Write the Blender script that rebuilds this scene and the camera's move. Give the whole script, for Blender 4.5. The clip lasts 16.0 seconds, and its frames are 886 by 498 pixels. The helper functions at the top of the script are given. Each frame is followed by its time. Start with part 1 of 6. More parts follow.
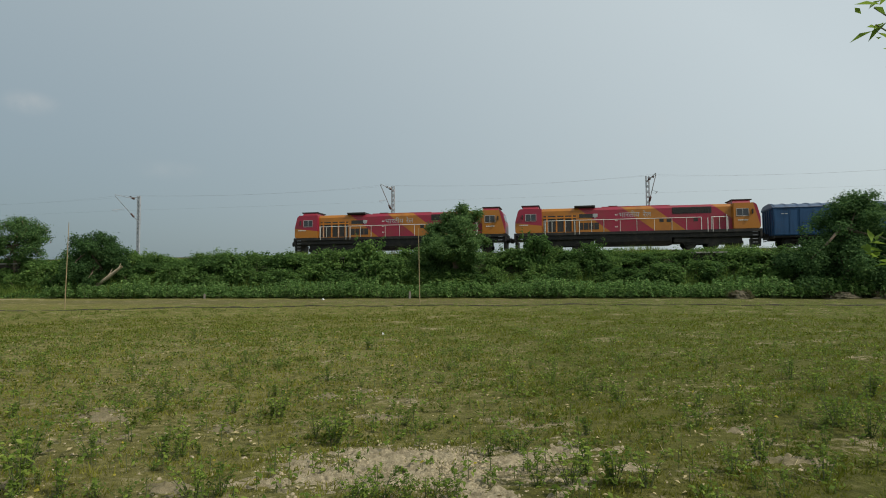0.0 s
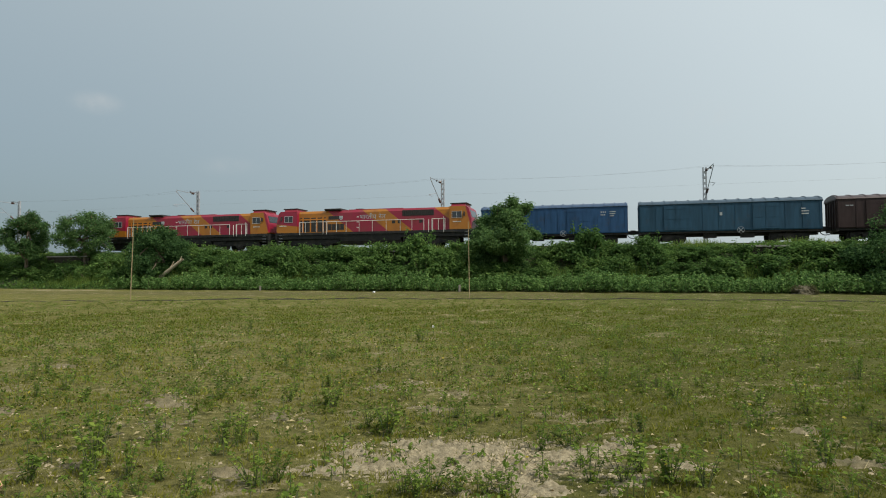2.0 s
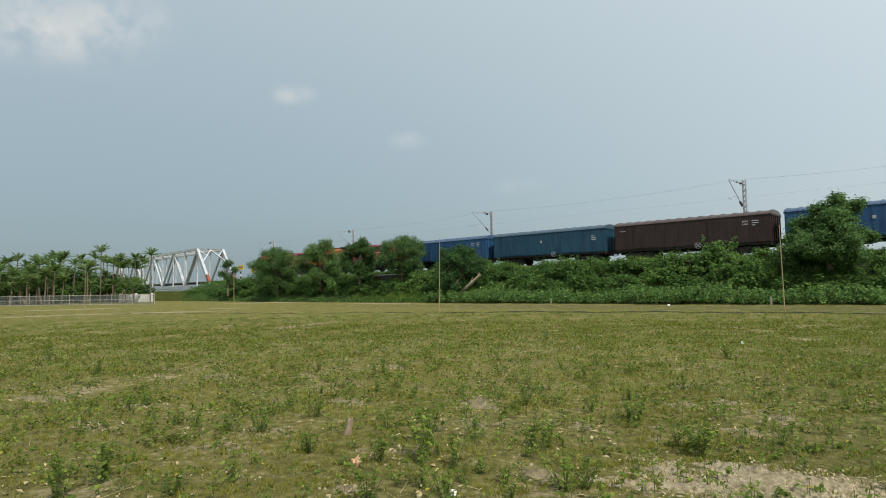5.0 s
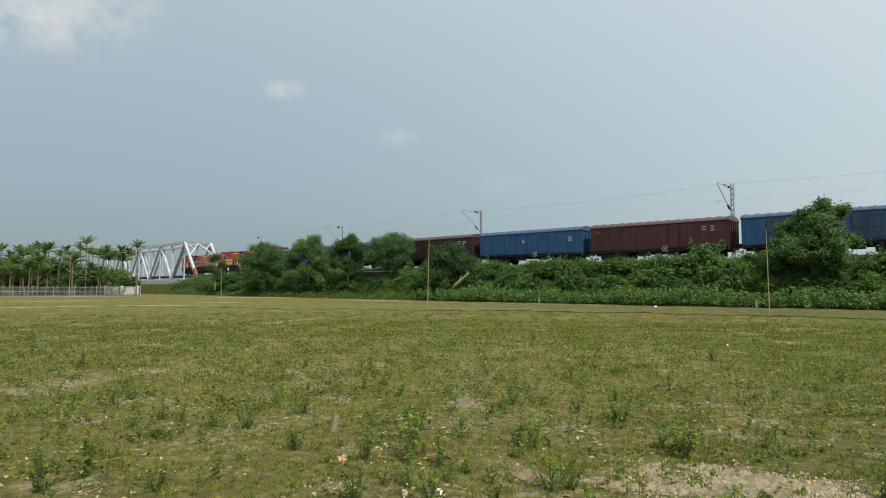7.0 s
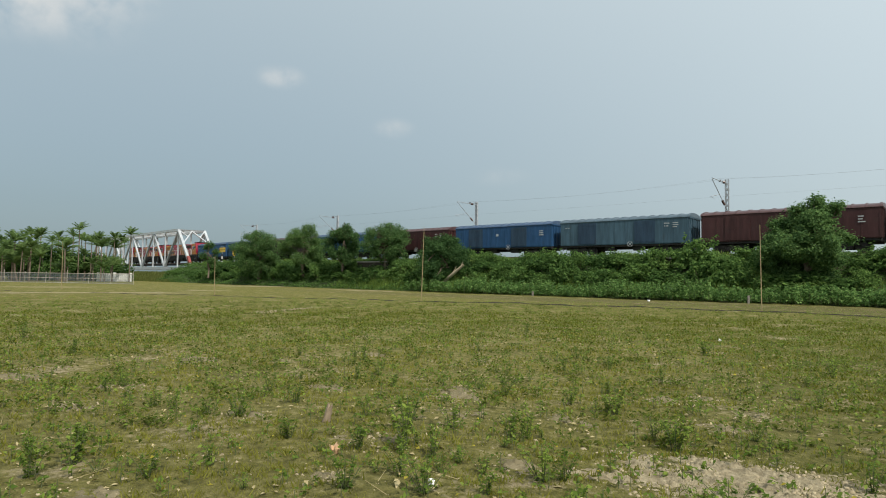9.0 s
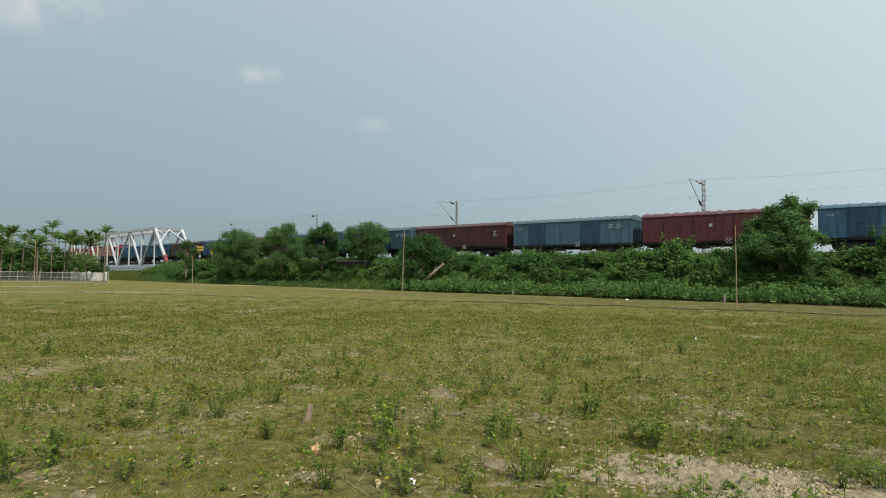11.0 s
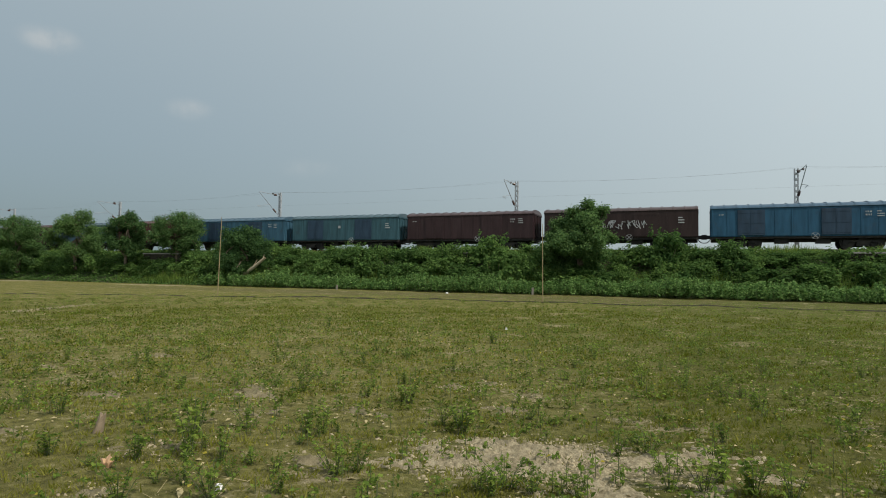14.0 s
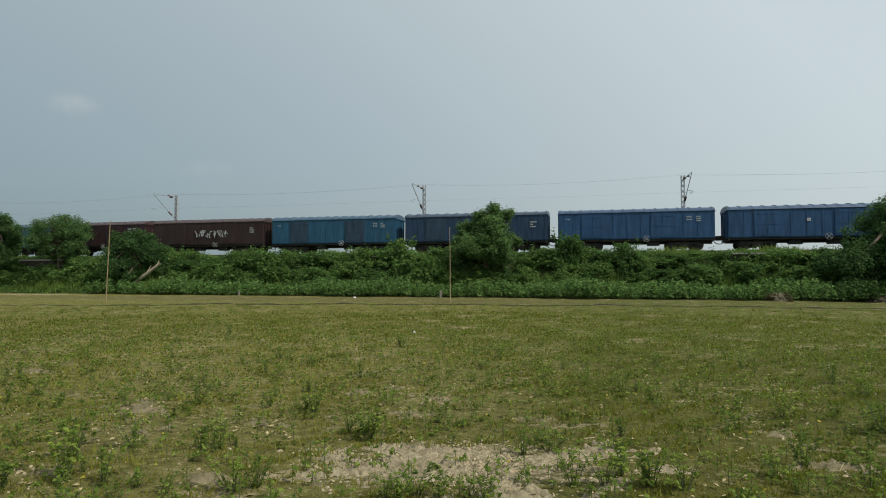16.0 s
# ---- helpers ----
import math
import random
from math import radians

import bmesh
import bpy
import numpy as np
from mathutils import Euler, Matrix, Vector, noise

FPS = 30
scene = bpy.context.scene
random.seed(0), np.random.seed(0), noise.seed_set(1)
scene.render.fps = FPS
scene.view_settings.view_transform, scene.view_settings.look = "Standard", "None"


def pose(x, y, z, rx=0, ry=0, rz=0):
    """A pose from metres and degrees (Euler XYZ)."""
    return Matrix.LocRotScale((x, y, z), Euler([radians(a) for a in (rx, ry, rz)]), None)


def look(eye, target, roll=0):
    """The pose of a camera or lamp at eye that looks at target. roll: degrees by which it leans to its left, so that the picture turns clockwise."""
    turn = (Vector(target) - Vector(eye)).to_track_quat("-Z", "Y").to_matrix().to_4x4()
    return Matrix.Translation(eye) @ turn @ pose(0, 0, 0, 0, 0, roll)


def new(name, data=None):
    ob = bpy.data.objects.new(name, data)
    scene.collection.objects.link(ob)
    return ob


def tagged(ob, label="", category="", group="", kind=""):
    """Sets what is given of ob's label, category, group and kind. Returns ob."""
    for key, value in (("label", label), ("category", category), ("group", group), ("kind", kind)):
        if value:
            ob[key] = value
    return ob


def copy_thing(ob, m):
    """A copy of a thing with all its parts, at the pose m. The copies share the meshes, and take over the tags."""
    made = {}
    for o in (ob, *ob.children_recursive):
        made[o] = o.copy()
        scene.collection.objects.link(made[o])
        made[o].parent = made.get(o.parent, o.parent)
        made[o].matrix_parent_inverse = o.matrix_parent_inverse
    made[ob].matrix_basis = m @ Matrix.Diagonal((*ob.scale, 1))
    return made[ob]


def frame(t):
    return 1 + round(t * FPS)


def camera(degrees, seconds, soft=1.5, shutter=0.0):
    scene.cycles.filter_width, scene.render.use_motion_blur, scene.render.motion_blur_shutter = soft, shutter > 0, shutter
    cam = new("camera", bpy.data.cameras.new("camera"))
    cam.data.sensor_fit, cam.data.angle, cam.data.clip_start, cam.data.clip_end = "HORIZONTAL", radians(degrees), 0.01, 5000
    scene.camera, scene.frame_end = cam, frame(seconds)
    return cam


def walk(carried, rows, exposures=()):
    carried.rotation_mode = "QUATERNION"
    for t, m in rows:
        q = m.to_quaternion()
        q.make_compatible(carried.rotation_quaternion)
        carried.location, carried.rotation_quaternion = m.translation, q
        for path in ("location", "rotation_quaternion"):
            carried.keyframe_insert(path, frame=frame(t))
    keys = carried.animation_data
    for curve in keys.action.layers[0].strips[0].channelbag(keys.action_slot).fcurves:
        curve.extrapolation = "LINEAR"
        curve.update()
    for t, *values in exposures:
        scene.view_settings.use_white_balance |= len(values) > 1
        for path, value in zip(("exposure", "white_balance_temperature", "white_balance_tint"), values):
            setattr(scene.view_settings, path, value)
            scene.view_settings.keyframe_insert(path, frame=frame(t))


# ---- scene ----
cam = camera(71.8, 16.0, soft=1.0)
ROWS = [
    (0.0, 0.000, 0.000, 1.420, 92.90, 0.40, 0.00),
    (0.5, -0.005, 0.009, 1.420, 92.91, 0.27, 1.90),
    (1.0, -0.010, 0.016, 1.419, 92.42, 0.03, 2.52),
    (1.5, -0.017, 0.017, 1.416, 92.37, 0.25, 3.48),
    (2.0, -0.016, -0.001, 1.418, 92.30, 0.16, 4.62),
    (2.2, -0.020, -0.004, 1.413, 92.53, 0.10, 5.80),
    (2.5, -0.025, -0.009, 1.405, 92.39, 0.09, 8.12),
    (2.7, -0.028, -0.025, 1.404, 91.72, 0.32, 8.17),
    (3.0, -0.033, -0.048, 1.401, 92.16, 0.19, 9.86),
    (3.2, -0.045, -0.050, 1.400, 91.88, -0.02, 11.61),
    (3.4, -0.056, -0.051, 1.399, 92.81, -0.01, 16.25),
    (3.5, -0.062, -0.052, 1.398, 93.82, 0.55, 20.24),
    (3.6, -0.069, -0.056, 1.397, 93.25, 0.66, 23.25),
    (3.8, -0.083, -0.065, 1.396, 93.87, 0.37, 28.23),
    (4.0, -0.097, -0.074, 1.394, 94.55, 0.24, 30.59),
    (4.2, -0.097, -0.080, 1.396, 94.40, 0.35, 32.08),
    (4.5, -0.098, -0.090, 1.397, 94.02, 0.91, 32.92),
    (4.7, -0.094, -0.088, 1.395, 93.67, 0.93, 32.39),
    (5.0, -0.088, -0.085, 1.392, 93.80, 0.89, 31.08),
    (7.5, -0.103, -0.079, 1.402, 93.57, -0.08, 29.99),
    (8.0, -0.108, -0.075, 1.394, 93.62, -0.02, 30.07),
    (8.5, -0.111, -0.074, 1.393, 93.19, -0.53, 29.84),
    (9.0, -0.113, -0.071, 1.394, 92.78, -0.88, 29.45),
    (11.5, -0.097, -0.099, 1.409, 92.60, -0.80, 26.01),
    (12.0, -0.084, -0.085, 1.412, 92.36, -0.05, 22.76),
    (12.5, -0.063, -0.086, 1.418, 92.69, 0.72, 20.28),
    (13.0, -0.051, -0.085, 1.417, 92.53, 0.90, 18.56),
    (13.5, -0.041, -0.079, 1.411, 92.62, -0.02, 14.52),
    (14.0, -0.043, -0.088, 1.411, 92.44, -0.89, 11.37),
    (14.5, -0.042, -0.085, 1.412, 92.64, -0.77, 9.99),
    (15.0, -0.043, -0.080, 1.417, 92.81, -0.60, 8.83),
    (15.5, -0.032, -0.077, 1.417, 92.80, -0.63, 6.48),
    (16.0, -0.032, 0.000, 1.403, 92.85, -0.11, 2.83),
]
walk(cam, [(t, pose(x, y, z, rx, ry, rz)) for t, x, y, z, rx, ry, rz in ROWS],
     exposures=[(0.0, -0.26), (1.0, -0.17), (2.0, -0.11), (2.5, -0.18), (3.0, -0.06), (3.5, -0.06), (4.5, 0.11), (9.0, 0.12), (11.5, 0.07), (13.0, -0.03), (14.0, -0.17), (14.5, -0.14), (15.0, -0.18), (16.0, -0.18)])

# ---- world, sun ----
SUN_AZ, SUN_EL = 119.0, 50.0   # degrees clockwise from +y, degrees up
world = bpy.data.worlds.new("sky")
scene.world = world
world.use_nodes = True
wn, wl = world.node_tree.nodes, world.node_tree.links
wn.clear()
w_out, w_bg = wn.new("ShaderNodeOutputWorld"), wn.new("ShaderNodeBackground")
sky = wn.new("ShaderNodeTexSky")
sky.sky_type, sky.sun_disc = "NISHITA", False
sky.sun_elevation, sky.sun_rotation = radians(SUN_EL), radians(SUN_AZ)
sky.air_density, sky.dust_density, sky.ozone_density = 1.0, 4.0, 1.5
haze = wn.new("ShaderNodeMix")
haze.data_type = "RGBA"
haze.inputs[0].default_value = 0.7
wl.new(sky.outputs[0], haze.inputs[6])
geo = wn.new("ShaderNodeTexCoord")
# the haze is paler on the sun's side of the sky
to_sun = wn.new("ShaderNodeVectorMath")
to_sun.operation = "DOT_PRODUCT"
wl.new(geo.outputs["Generated"], to_sun.inputs[0])
to_sun.inputs[1].default_value = (math.sin(radians(SUN_AZ)) * math.cos(radians(SUN_EL)), math.cos(radians(SUN_AZ)) * math.cos(radians(SUN_EL)), math.sin(radians(SUN_EL)))
glow = wn.new("ShaderNodeValToRGB")
glow.color_ramp.elements[0].position, glow.color_ramp.elements[0].color = 0.22, (0.31, 0.41, 0.45, 1)
glow.color_ramp.elements[1].position, glow.color_ramp.elements[1].color = 0.62, (0.86, 0.965, 0.975, 1)
half = wn.new("ShaderNodeMapRange")
wl.new(to_sun.outputs["Value"], half.inputs[0])
half.inputs[1].default_value, half.inputs[2].default_value = -1.0, 1.0
wl.new(half.outputs[0], glow.inputs[0])
scaled = wn.new("ShaderNodeVectorMath")
scaled.operation = "SCALE"
wl.new(glow.outputs[0], scaled.inputs[0])
scaled.inputs["Scale"].default_value = 10.0
wl.new(scaled.outputs[0], haze.inputs[7])


def blob(centre, spread, level):
    """A soft patch of cloud about a direction."""
    d = wn.new("ShaderNodeVectorMath")
    d.operation = "SUBTRACT"
    wl.new(geo.outputs["Generated"], d.inputs[0])
    d.inputs[1].default_value = centre
    m = wn.new("ShaderNodeVectorMath")
    m.operation = "MULTIPLY"
    wl.new(d.outputs[0], m.inputs[0])
    m.inputs[1].default_value = (1 / spread[0], 1 / spread[0], 1 / spread[1])
    n = wn.new("ShaderNodeVectorMath")
    n.operation = "LENGTH"
    wl.new(m.outputs[0], n.inputs[0])
    r = wn.new("ShaderNodeMapRange")
    r.interpolation_type = "SMOOTHERSTEP"
    wl.new(n.outputs["Value"], r.inputs[0])
    r.inputs[1].default_value, r.inputs[2].default_value = 1.0, 0.0
    r.inputs[3].default_value, r.inputs[4].default_value = 0.0, level
    return r.outputs[0]


def fsum(a, b):
    s = wn.new("ShaderNodeMath")
    s.operation = "ADD"
    wl.new(a, s.inputs[0])
    wl.new(b, s.inputs[1])
    return s.outputs[0]


CLOUDS = [((-0.671, 0.677, 0.303), (0.05, 0.024), 0.6), ((-0.547, 0.802, 0.239), (0.045, 0.022), 0.4),
          ((-0.401, 0.901, 0.165), (0.07, 0.022), 0.15), ((-0.832, 0.431, 0.352), (0.13, 0.07), 0.55),
          ((-0.79, 0.482, 0.378), (0.09, 0.05), 0.45), ((-0.88, 0.36, 0.345), (0.12, 0.065), 0.6),
          ((0.32, 0.919, 0.235), (0.05, 0.03), 0.2)]
cover = blob(*CLOUDS[0])
for c in CLOUDS[1:]:
    cover = fsum(cover, blob(*c))
wisp = wn.new("ShaderNodeTexNoise")
wisp.inputs["Scale"].default_value, wisp.inputs["Detail"].default_value = 22.0, 6.0
wl.new(geo.outputs["Generated"], wisp.inputs["Vector"])
wr = wn.new("ShaderNodeMapRange")
wl.new(wisp.outputs[0], wr.inputs[0])
wr.inputs[1].default_value, wr.inputs[2].default_value = 0.32, 0.62
cm = wn.new("ShaderNodeMath")
cm.operation, cm.use_clamp = "MULTIPLY", True
wl.new(cover, cm.inputs[0])
wl.new(wr.outputs[0], cm.inputs[1])
cloud = wn.new("ShaderNodeMix")
cloud.data_type = "RGBA"
cloud.inputs[7].default_value = (6.6, 6.7, 6.6, 1)
wl.new(cm.outputs[0], cloud.inputs[0])
wl.new(haze.outputs[2], cloud.inputs[6])
wl.new(cloud.outputs[2], w_bg.inputs[0])
w_bg.inputs[1].default_value = 0.1
wl.new(w_bg.outputs[0], w_out.inputs[0])

sun_dir = Vector((math.sin(radians(SUN_AZ)) * math.cos(radians(SUN_EL)), math.cos(radians(SUN_AZ)) * math.cos(radians(SUN_EL)), math.sin(radians(SUN_EL))))
sun = new("sun", bpy.data.lights.new("sun", "SUN"))
sun.data.energy, sun.data.angle, sun.data.color = 3.7, radians(1.2), (1.0, 0.94, 0.84)
sun.matrix_world = look(sun_dir * 300, (0, 0, 0))

# ---- materials ----
def shader(name):
    m = bpy.data.materials.new(name)
    m.use_nodes = True
    n, l = m.node_tree.nodes, m.node_tree.links
    return m, n, l, n["Principled BSDF"]


def noise_node(n, l, scale, detail=5.0, vec=None, rough=0.6):
    t = n.new("ShaderNodeTexNoise")
    t.inputs["Scale"].default_value, t.inputs["Detail"].default_value, t.inputs["Roughness"].default_value = scale, detail, rough
    if vec is None:
        c = n.new("ShaderNodeTexCoord")
        vec = c.outputs["Object"]
    l.new(vec, t.inputs["Vector"])
    return t.outputs[0]


def ramp(n, l, fac, stops, mode="LINEAR"):
    r = n.new("ShaderNodeValToRGB")
    r.color_ramp.interpolation = mode
    e = r.color_ramp.elements
    while len(e) < len(stops):
        e.new(0.5)
    for el, (p, c) in zip(e, stops):
        el.position, el.color = p, (*c, 1)
    l.new(fac, r.inputs[0])
    return r.outputs[0]


def mixc(n, l, fac, a, b, mode="MIX"):
    x = n.new("ShaderNodeMix")
    x.data_type, x.blend_type = "RGBA", mode
    for s, v in ((x.inputs[0], fac), (x.inputs[6], a), (x.inputs[7], b)):
        if isinstance(v, (int, float)):
            s.default_value = v
        elif isinstance(v, tuple):
            s.default_value = (*v, 1)
        else:
            l.new(v, s)
    return x.outputs[2]


def maths(n, l, op, a, b=0.0):
    x = n.new("ShaderNodeMath")
    x.operation = op
    for s, v in ((x.inputs[0], a), (x.inputs[1], b)):
        if isinstance(v, (int, float)):
            s.default_value = v
        else:
            l.new(v, s)
    return x.outputs[0]


def bump(n, l, b, height, strength, dist=0.02):
    x = n.new("ShaderNodeBump")
    x.inputs["Strength"].default_value, x.inputs["Distance"].default_value = strength, dist
    l.new(height, x.inputs["Height"])
    l.new(x.outputs[0], b.inputs["Normal"])


def worn(name, c1, c2, scale=3.0, rough=0.6, metal=0.0, grime=(0.10, 0.08, 0.06), dirt=0.35, bumpy=0.15):
    """A painted or plain surface with broad blotches, fine grain and patches of grime."""
    m, n, l, b = shader(name)
    col = ramp(n, l, noise_node(n, l, scale), [(0.3, c1), (0.7, c2)])
    g = ramp(n, l, noise_node(n, l, scale * 0.45, 8.0), [(0.48, (0, 0, 0)), (0.75, (dirt, dirt, dirt))])
    l.new(mixc(n, l, g, col, grime), b.inputs["Base Color"])
    fine = noise_node(n, l, scale * 14, 4.0)
    l.new(ramp(n, l, fine, [(0.2, (rough - 0.1,) * 3), (0.8, (min(1, rough + 0.12),) * 3)]), b.inputs["Roughness"])
    b.inputs["Metallic"].default_value = metal
    bump(n, l, b, fine, bumpy)
    return m


def foliage(name, dark, mid, light, rough=0.7, through_light=0.5):
    m, n, l, b = shader(name)
    g = n.new("ShaderNodeNewGeometry")
    o = n.new("ShaderNodeObjectInfo")
    fac = maths(n, l, "ADD", maths(n, l, "MULTIPLY", g.outputs["Random Per Island"], 0.62), maths(n, l, "MULTIPLY", o.outputs["Random"], 0.38))
    col = ramp(n, l, fac, [(0.05, dark), (0.5, mid), (0.95, light)])
    l.new(col, b.inputs["Base Color"])
    b.inputs["Roughness"].default_value = rough
    b.inputs["Specular IOR Level"].default_value = 0.12
    t = n.new("ShaderNodeBsdfTranslucent")
    l.new(col, t.inputs[0])
    mx = n.new("ShaderNodeMixShader")
    mx.inputs[0].default_value = through_light
    l.new(b.outputs[0], mx.inputs[1])
    l.new(t.outputs[0], mx.inputs[2])
    l.new(mx.outputs[0], n["Material Output"].inputs[0])
    return m


M_LEAF = foliage("tree_leaf", (0.030, 0.072, 0.025), (0.078, 0.155, 0.05), (0.17, 0.275, 0.085), through_light=0.5)
M_BUSH = foliage("bush_leaf", (0.034, 0.08, 0.022), (0.085, 0.165, 0.043), (0.195, 0.31, 0.08), through_light=0.5)
M_CROP = foliage("crop_leaf", (0.04, 0.10, 0.026), (0.11, 0.215, 0.058), (0.28, 0.42, 0.13))
M_VERGE = foliage("verge_grass", (0.085, 0.145, 0.03), (0.16, 0.245, 0.05), (0.26, 0.36, 0.085))
M_BANK = foliage("bank_grass", (0.075, 0.10, 0.024), (0.125, 0.15, 0.038), (0.19, 0.205, 0.065))
M_WEED = foliage("weed_leaf", (0.06, 0.115, 0.018), (0.135, 0.205, 0.034), (0.29, 0.375, 0.07))
M_TUFT = foliage("tuft_leaf", (0.055, 0.085, 0.014), (0.11, 0.143, 0.024), (0.20, 0.232, 0.042))
M_YELLOWED = foliage("yellowed_leaf", (0.25, 0.22, 0.03), (0.35, 0.30, 0.04), (0.45, 0.38, 0.06))
M_GRASS = foliage("turf_blade", (0.152, 0.162, 0.021), (0.243, 0.243, 0.040), (0.355, 0.335, 0.090))
M_GREENER = foliage("greener_turf_blade", (0.103, 0.126, 0.014), (0.163, 0.181, 0.024), (0.245, 0.25, 0.052))
M_PALM = foliage("palm_leaf", (0.06, 0.105, 0.032), (0.11, 0.175, 0.052), (0.19, 0.27, 0.09))
M_FLOWER = foliage("pinkish_bloom", (0.13, 0.085, 0.065), (0.21, 0.13, 0.10), (0.28, 0.18, 0.14))
M_BARK = worn("bark", (0.10, 0.075, 0.05), (0.19, 0.15, 0.11), 6, 0.9)
M_STEM = worn("green_stem", (0.06, 0.09, 0.03), (0.12, 0.13, 0.05), 9, 0.7)
M_BAMBOO = worn("bamboo", (0.22, 0.17, 0.085), (0.34, 0.27, 0.14), 5, 0.55)
M_CONC = worn("weathered_concrete", (0.22, 0.21, 0.19), (0.36, 0.35, 0.32), 4, 0.9)
M_GALV = worn("galvanised_steel", (0.27, 0.30, 0.33), (0.38, 0.41, 0.44), 4, 0.55, 0.2)
M_BRIDGE = worn("silver_paint", (0.33, 0.36, 0.385), (0.48, 0.51, 0.53), 0.8, 0.55, 0.1, (0.25, 0.2, 0.16), 0.4)
M_REDBAND = worn("red_band_paint", (0.20, 0.04, 0.035), (0.28, 0.07, 0.055), 2, 0.7)
M_IRON = worn("dark_oily_steel", (0.009, 0.009, 0.010), (0.022, 0.020, 0.018), 3, 0.7, 0.2)
M_RUST = worn("rusted_rail", (0.10, 0.06, 0.04), (0.18, 0.11, 0.075), 6, 0.7, 0.4)
M_INSUL = worn("brown_porcelain", (0.05, 0.025, 0.018), (0.08, 0.04, 0.03), 6, 0.3)
M_WIRE = worn("copper_wire", (0.13, 0.12, 0.11), (0.2, 0.19, 0.18), 8, 0.5, 0.6)
M_WHITE = worn("white_paint", (0.50, 0.50, 0.47), (0.64, 0.64, 0.60), 4, 0.6)
M_STENCIL = worn("faded_stencil_paint", (0.28, 0.30, 0.31), (0.42, 0.44, 0.45), 5, 0.7)
M_GLASS = worn("dark_cab_glass", (0.02, 0.025, 0.03), (0.035, 0.04, 0.045), 2, 0.12, 0.0, dirt=0.05, bumpy=0.0)
M_BLACK = worn("black_grille", (0.012, 0.012, 0.013), (0.03, 0.03, 0.03), 8, 0.75)
M_RED = worn("red_paint", (0.26, 0.013, 0.034), (0.32, 0.018, 0.04), 1.5, 0.42, grime=(0.16, 0.04, 0.03), dirt=0.3)
M_YEL = worn("orange_yellow_paint", (0.42, 0.145, 0.008), (0.50, 0.175, 0.012), 1.5, 0.42, grime=(0.3, 0.12, 0.03), dirt=0.3)
M_SIGN = worn("yellow_sign", (0.6, 0.38, 0.02), (0.68, 0.45, 0.03), 3, 0.5)
M_LITTER = worn("white_plastic", (0.7, 0.7, 0.68), (0.8, 0.8, 0.78), 12, 0.5, dirt=0.1)
M_TWOOD = worn("broken_pale_wood", (0.42, 0.34, 0.23), (0.58, 0.49, 0.36), 8, 0.85)
M_CLAY = worn("orange_clay", (0.48, 0.28, 0.15), (0.62, 0.42, 0.26), 8, 0.85)
M_BALLAST = worn("ballast", (0.24, 0.22, 0.20), (0.42, 0.40, 0.37), 18, 0.95, bumpy=0.8)
M_STRAW = worn("dry_straw_litter", (0.27, 0.22, 0.10), (0.43, 0.36, 0.19), 9, 0.9)
M_NET = worn("fence_net", (0.09, 0.11, 0.115), (0.15, 0.175, 0.18), 3, 0.8)


def wagon_paint(name, c, rough=0.6, gloss=0.3):
    m, n, l, b = shader(name)
    tc = n.new("ShaderNodeTexCoord")
    oi = n.new("ShaderNodeObjectInfo")
    sh = n.new("ShaderNodeVectorMath")
    sh.operation = "ADD"
    l.new(tc.outputs["Object"], sh.inputs[0])
    l.new(maths(n, l, "MULTIPLY", oi.outputs["Random"], 50.0), sh.inputs[1])
    st = n.new("ShaderNodeMapping")
    st.inputs["Scale"].default_value = (1.0, 1.0, 0.16)
    l.new(sh.outputs[0], st.inputs[0])
    streak = noise_node(n, l, 2.6, 6.0, st.outputs[0])
    dark, lite = tuple(v * 0.7 for v in c), tuple(min(1, v * 1.2 + 0.006) for v in c)
    col = ramp(n, l, streak, [(0.3, dark), (0.65, lite)])
    rust = ramp(n, l, noise_node(n, l, 1.1, 9.0, sh.outputs[0], 0.7), [(0.56, (0, 0, 0)), (0.74, (0.42, 0.42, 0.42))])
    l.new(mixc(n, l, rust, col, (0.04, 0.034, 0.03)), b.inputs["Base Color"])
    b.inputs["Roughness"].default_value = rough
    b.inputs["Specular IOR Level"].default_value = gloss
    bump(n, l, b, noise_node(n, l, 1.4, 3.0, sh.outputs[0]), 0.25, 0.03)
    return m


W_BLUE = wagon_paint("blue_wagon_paint", (0.012, 0.056, 0.135))
W_NAVY = wagon_paint("navy_wagon_paint", (0.012, 0.036, 0.078))
W_DEEP = wagon_paint("deep_teal_blue_wagon_paint", (0.009, 0.048, 0.086))
W_PALE = wagon_paint("pale_faded_blue_wagon_paint", (0.028, 0.085, 0.13))
W_OXBLOOD = wagon_paint("oxblood_wagon_paint", (0.042, 0.0125, 0.0125))
W_PLUM = wagon_paint("plum_brown_wagon_paint", (0.028, 0.012, 0.014))
W_TEAL = wagon_paint("teal_wagon_paint", (0.03, 0.082, 0.104))
W_GREY = wagon_paint("grey_blue_wagon_paint", (0.042, 0.085, 0.118))
W_SEA = wagon_paint("sea_blue_wagon_paint", (0.012, 0.07, 0.13))
W_MAROON = wagon_paint("maroon_wagon_paint", (0.024, 0.0115, 0.0105))
W_CRIMSON = wagon_paint("crimson_wagon_paint", (0.072, 0.015, 0.02))


